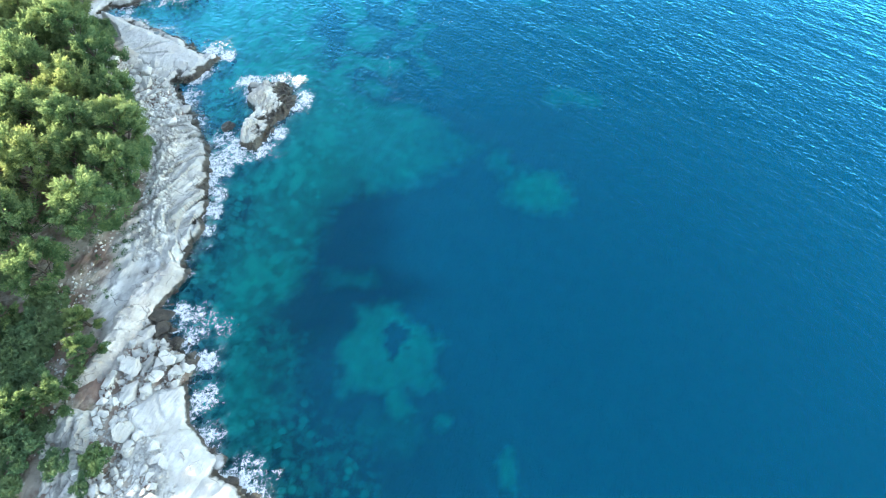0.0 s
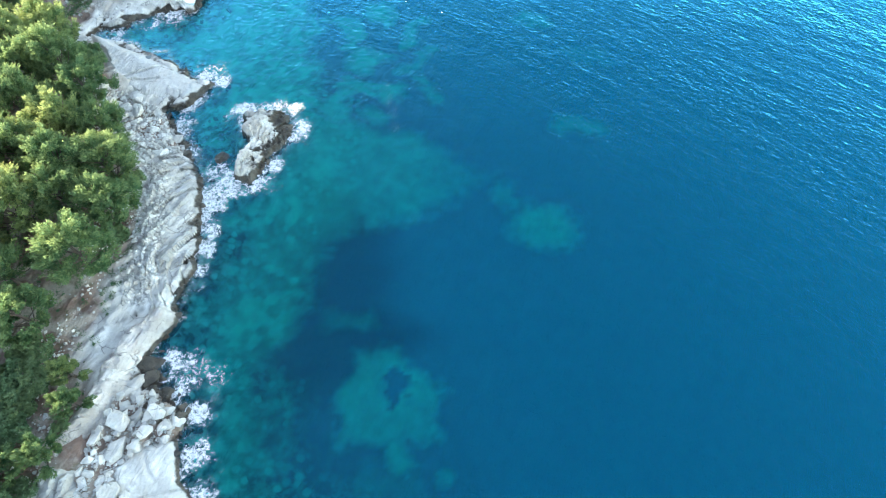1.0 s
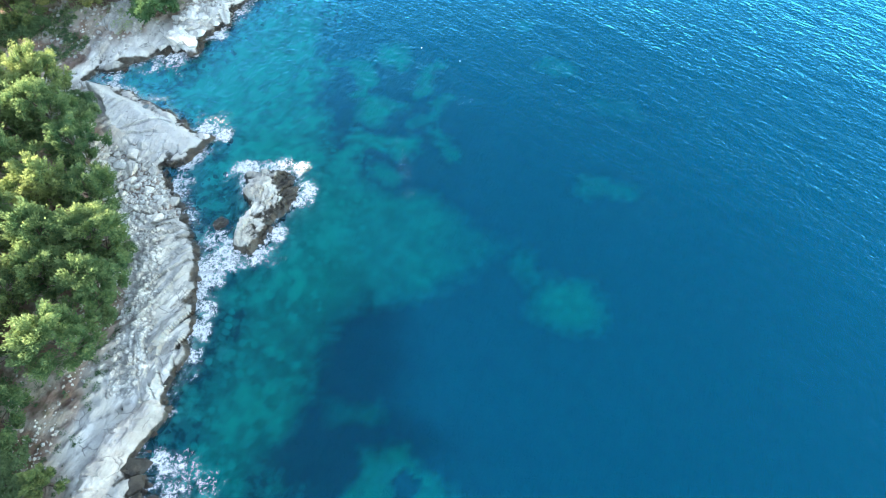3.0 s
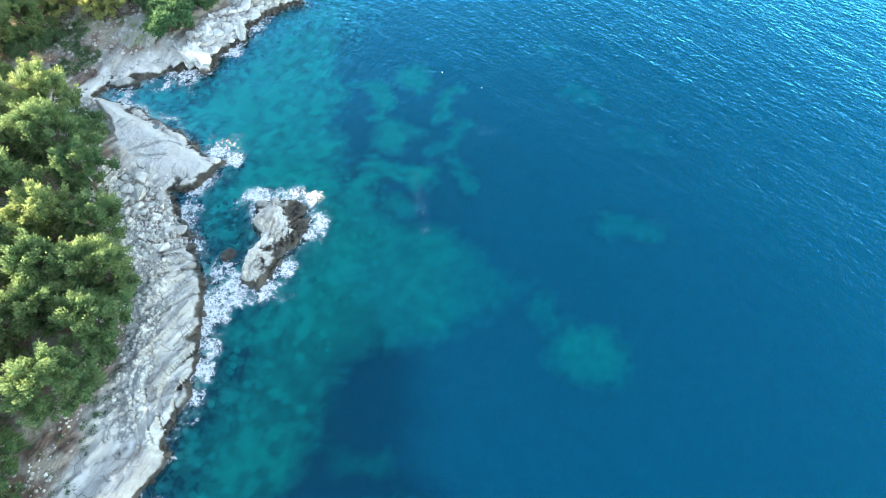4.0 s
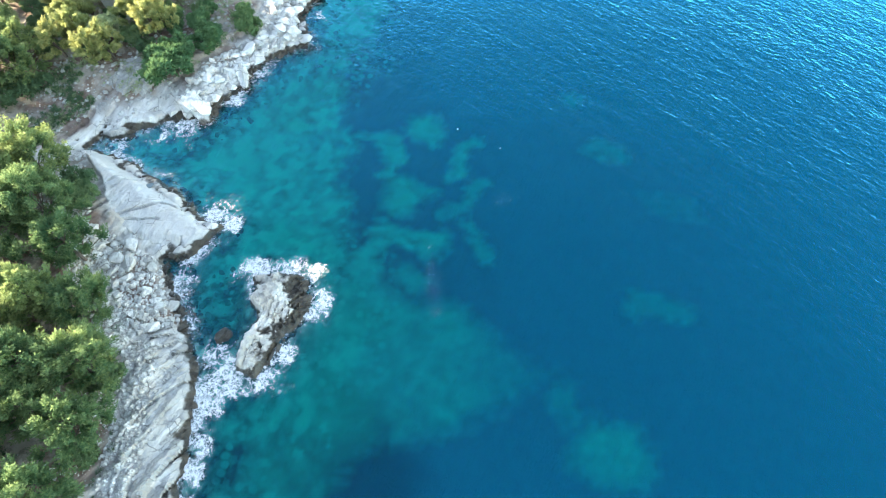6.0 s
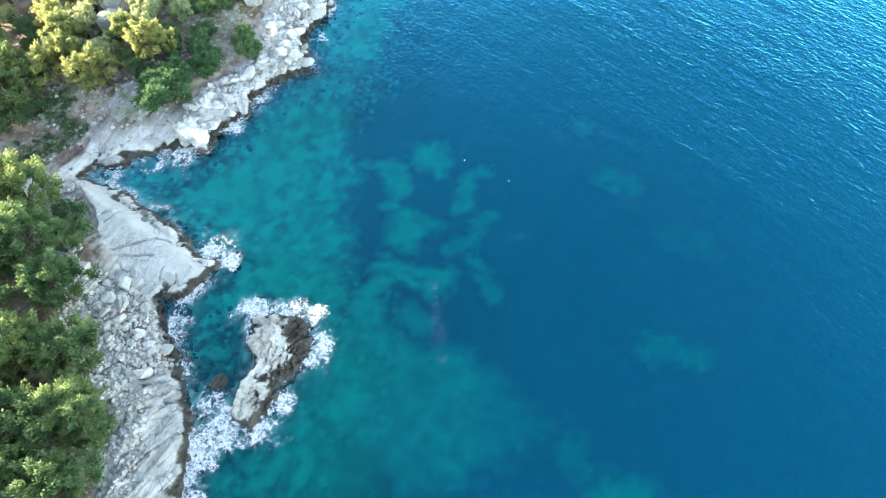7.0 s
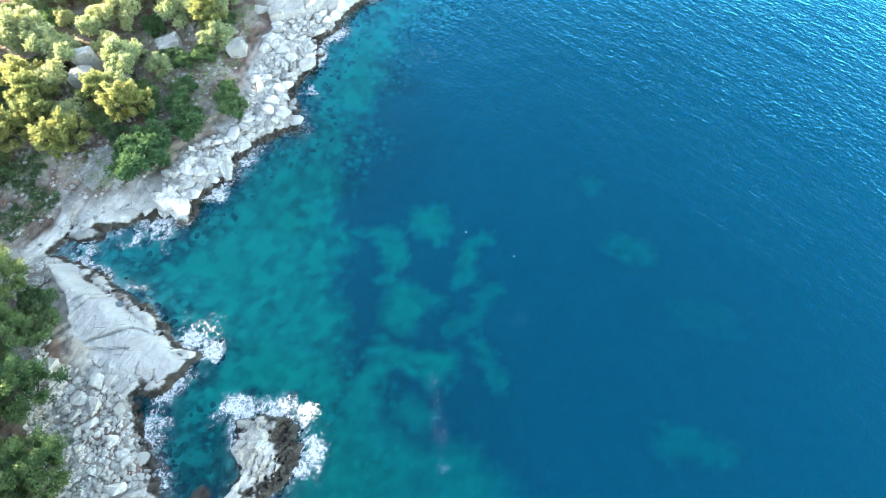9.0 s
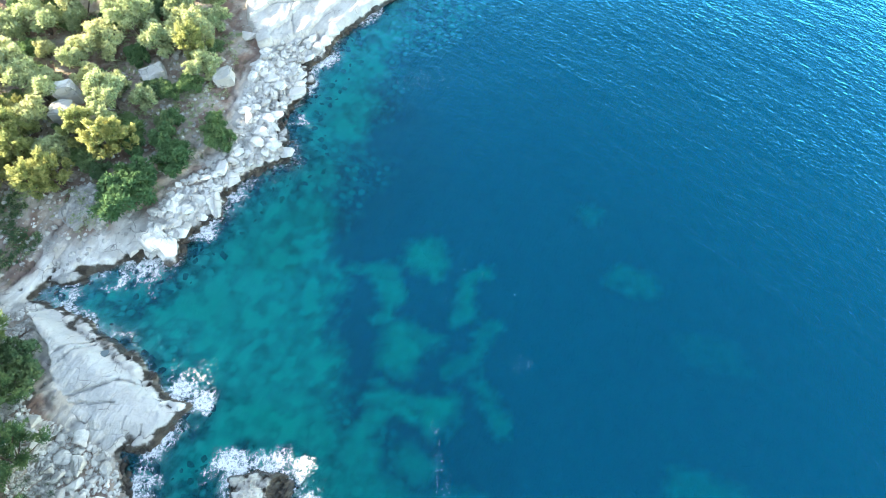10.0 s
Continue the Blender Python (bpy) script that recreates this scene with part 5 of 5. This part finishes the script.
for tx, ty, s in [(-42.6, 82.0, 1.55), (-42.4, 84.4, 1.4), (-39.4, 87.4, 1.2), (-34.8, 90.6, 0.9), (-40.8, 90.0, 1.0), (-35.8, 91.6, 0.8), (-42.0, 96.8, 0.7), (-43.7, 88.4, 0.9), (-31.3, 9.0, 0.75), (-36.2, 93.6, 0.6), (-40.6, 92.8, 0.8), (-36.7, 33.0, 0.6)]:
    plant(GREENS, rnd.randrange(2), tx, ty, s, "fresh green bush beside pale rock", "bush", "green bushes")


def low_scrub(name, label, outline, count, seed, leaf):
    """Uncounted tufts of herbs and dry grass between the stones, as one object."""
    r = np.random.RandomState(seed)
    xs, ys = [p[0] for p in outline], [p[1] for p in outline]
    x, y = r.uniform(min(xs), max(xs), count * 5), r.uniform(min(ys), max(ys), count * 5)
    ok = (inside_by(x, y, outline) > 0) & (shore(x, y) > 4.5) & (fractal(x * 0.3, y * 0.3, 130, 3) > -0.1)
    x, y = x[ok][:count], y[ok][:count]
    z = rest(x, y)
    n = 46
    size = r.uniform(0.15, 0.7, (len(x), 1)) * r.uniform(0.5, 1.0, (len(x), 1))
    puff = unit(r.normal(size=(len(x), n, 3)) * (1, 1, 0.6) + (0, 0, 0.6))
    at = np.stack([x, y, z], 1)[:, None] + puff * (size * r.uniform(0.3, 1.0, (len(x), n)))[..., None]
    m = len(x) * n
    v, f = blades(at.reshape(m, 3), unit(puff + r.normal(0, 0.4, puff.shape)).reshape(m, 3), r.uniform(0.10, 0.2, m), r.uniform(0.05, 0.11, m), r)
    return tagged(new(name, mesh_of(name, v, f, leaf, False)), label, "scrub", kind="stuff")


low_scrub("low_scrub", "low dark herbs among stones below the pines", [(-46, 2), (-33.5, 2), (-34.5, 20), (-35, 28), (-33.5, 34), (-36, 47), (-44, 58), (-50, 64), (-52, 52), (-46, 30)], 520, 61, LENTISK)
low_scrub("low_scrub", "low olive herbs and dry grass on stony slope", [(-64, 73), (-50, 74), (-43, 79), (-39, 86), (-35.5, 91), (-36, 108), (-64, 112)], 1100, 62, OLIVE)
low_scrub("low_scrub", "dark herbs and dry tufts on red soil behind the cove", HOLLOW, 420, 63, LENTISK)
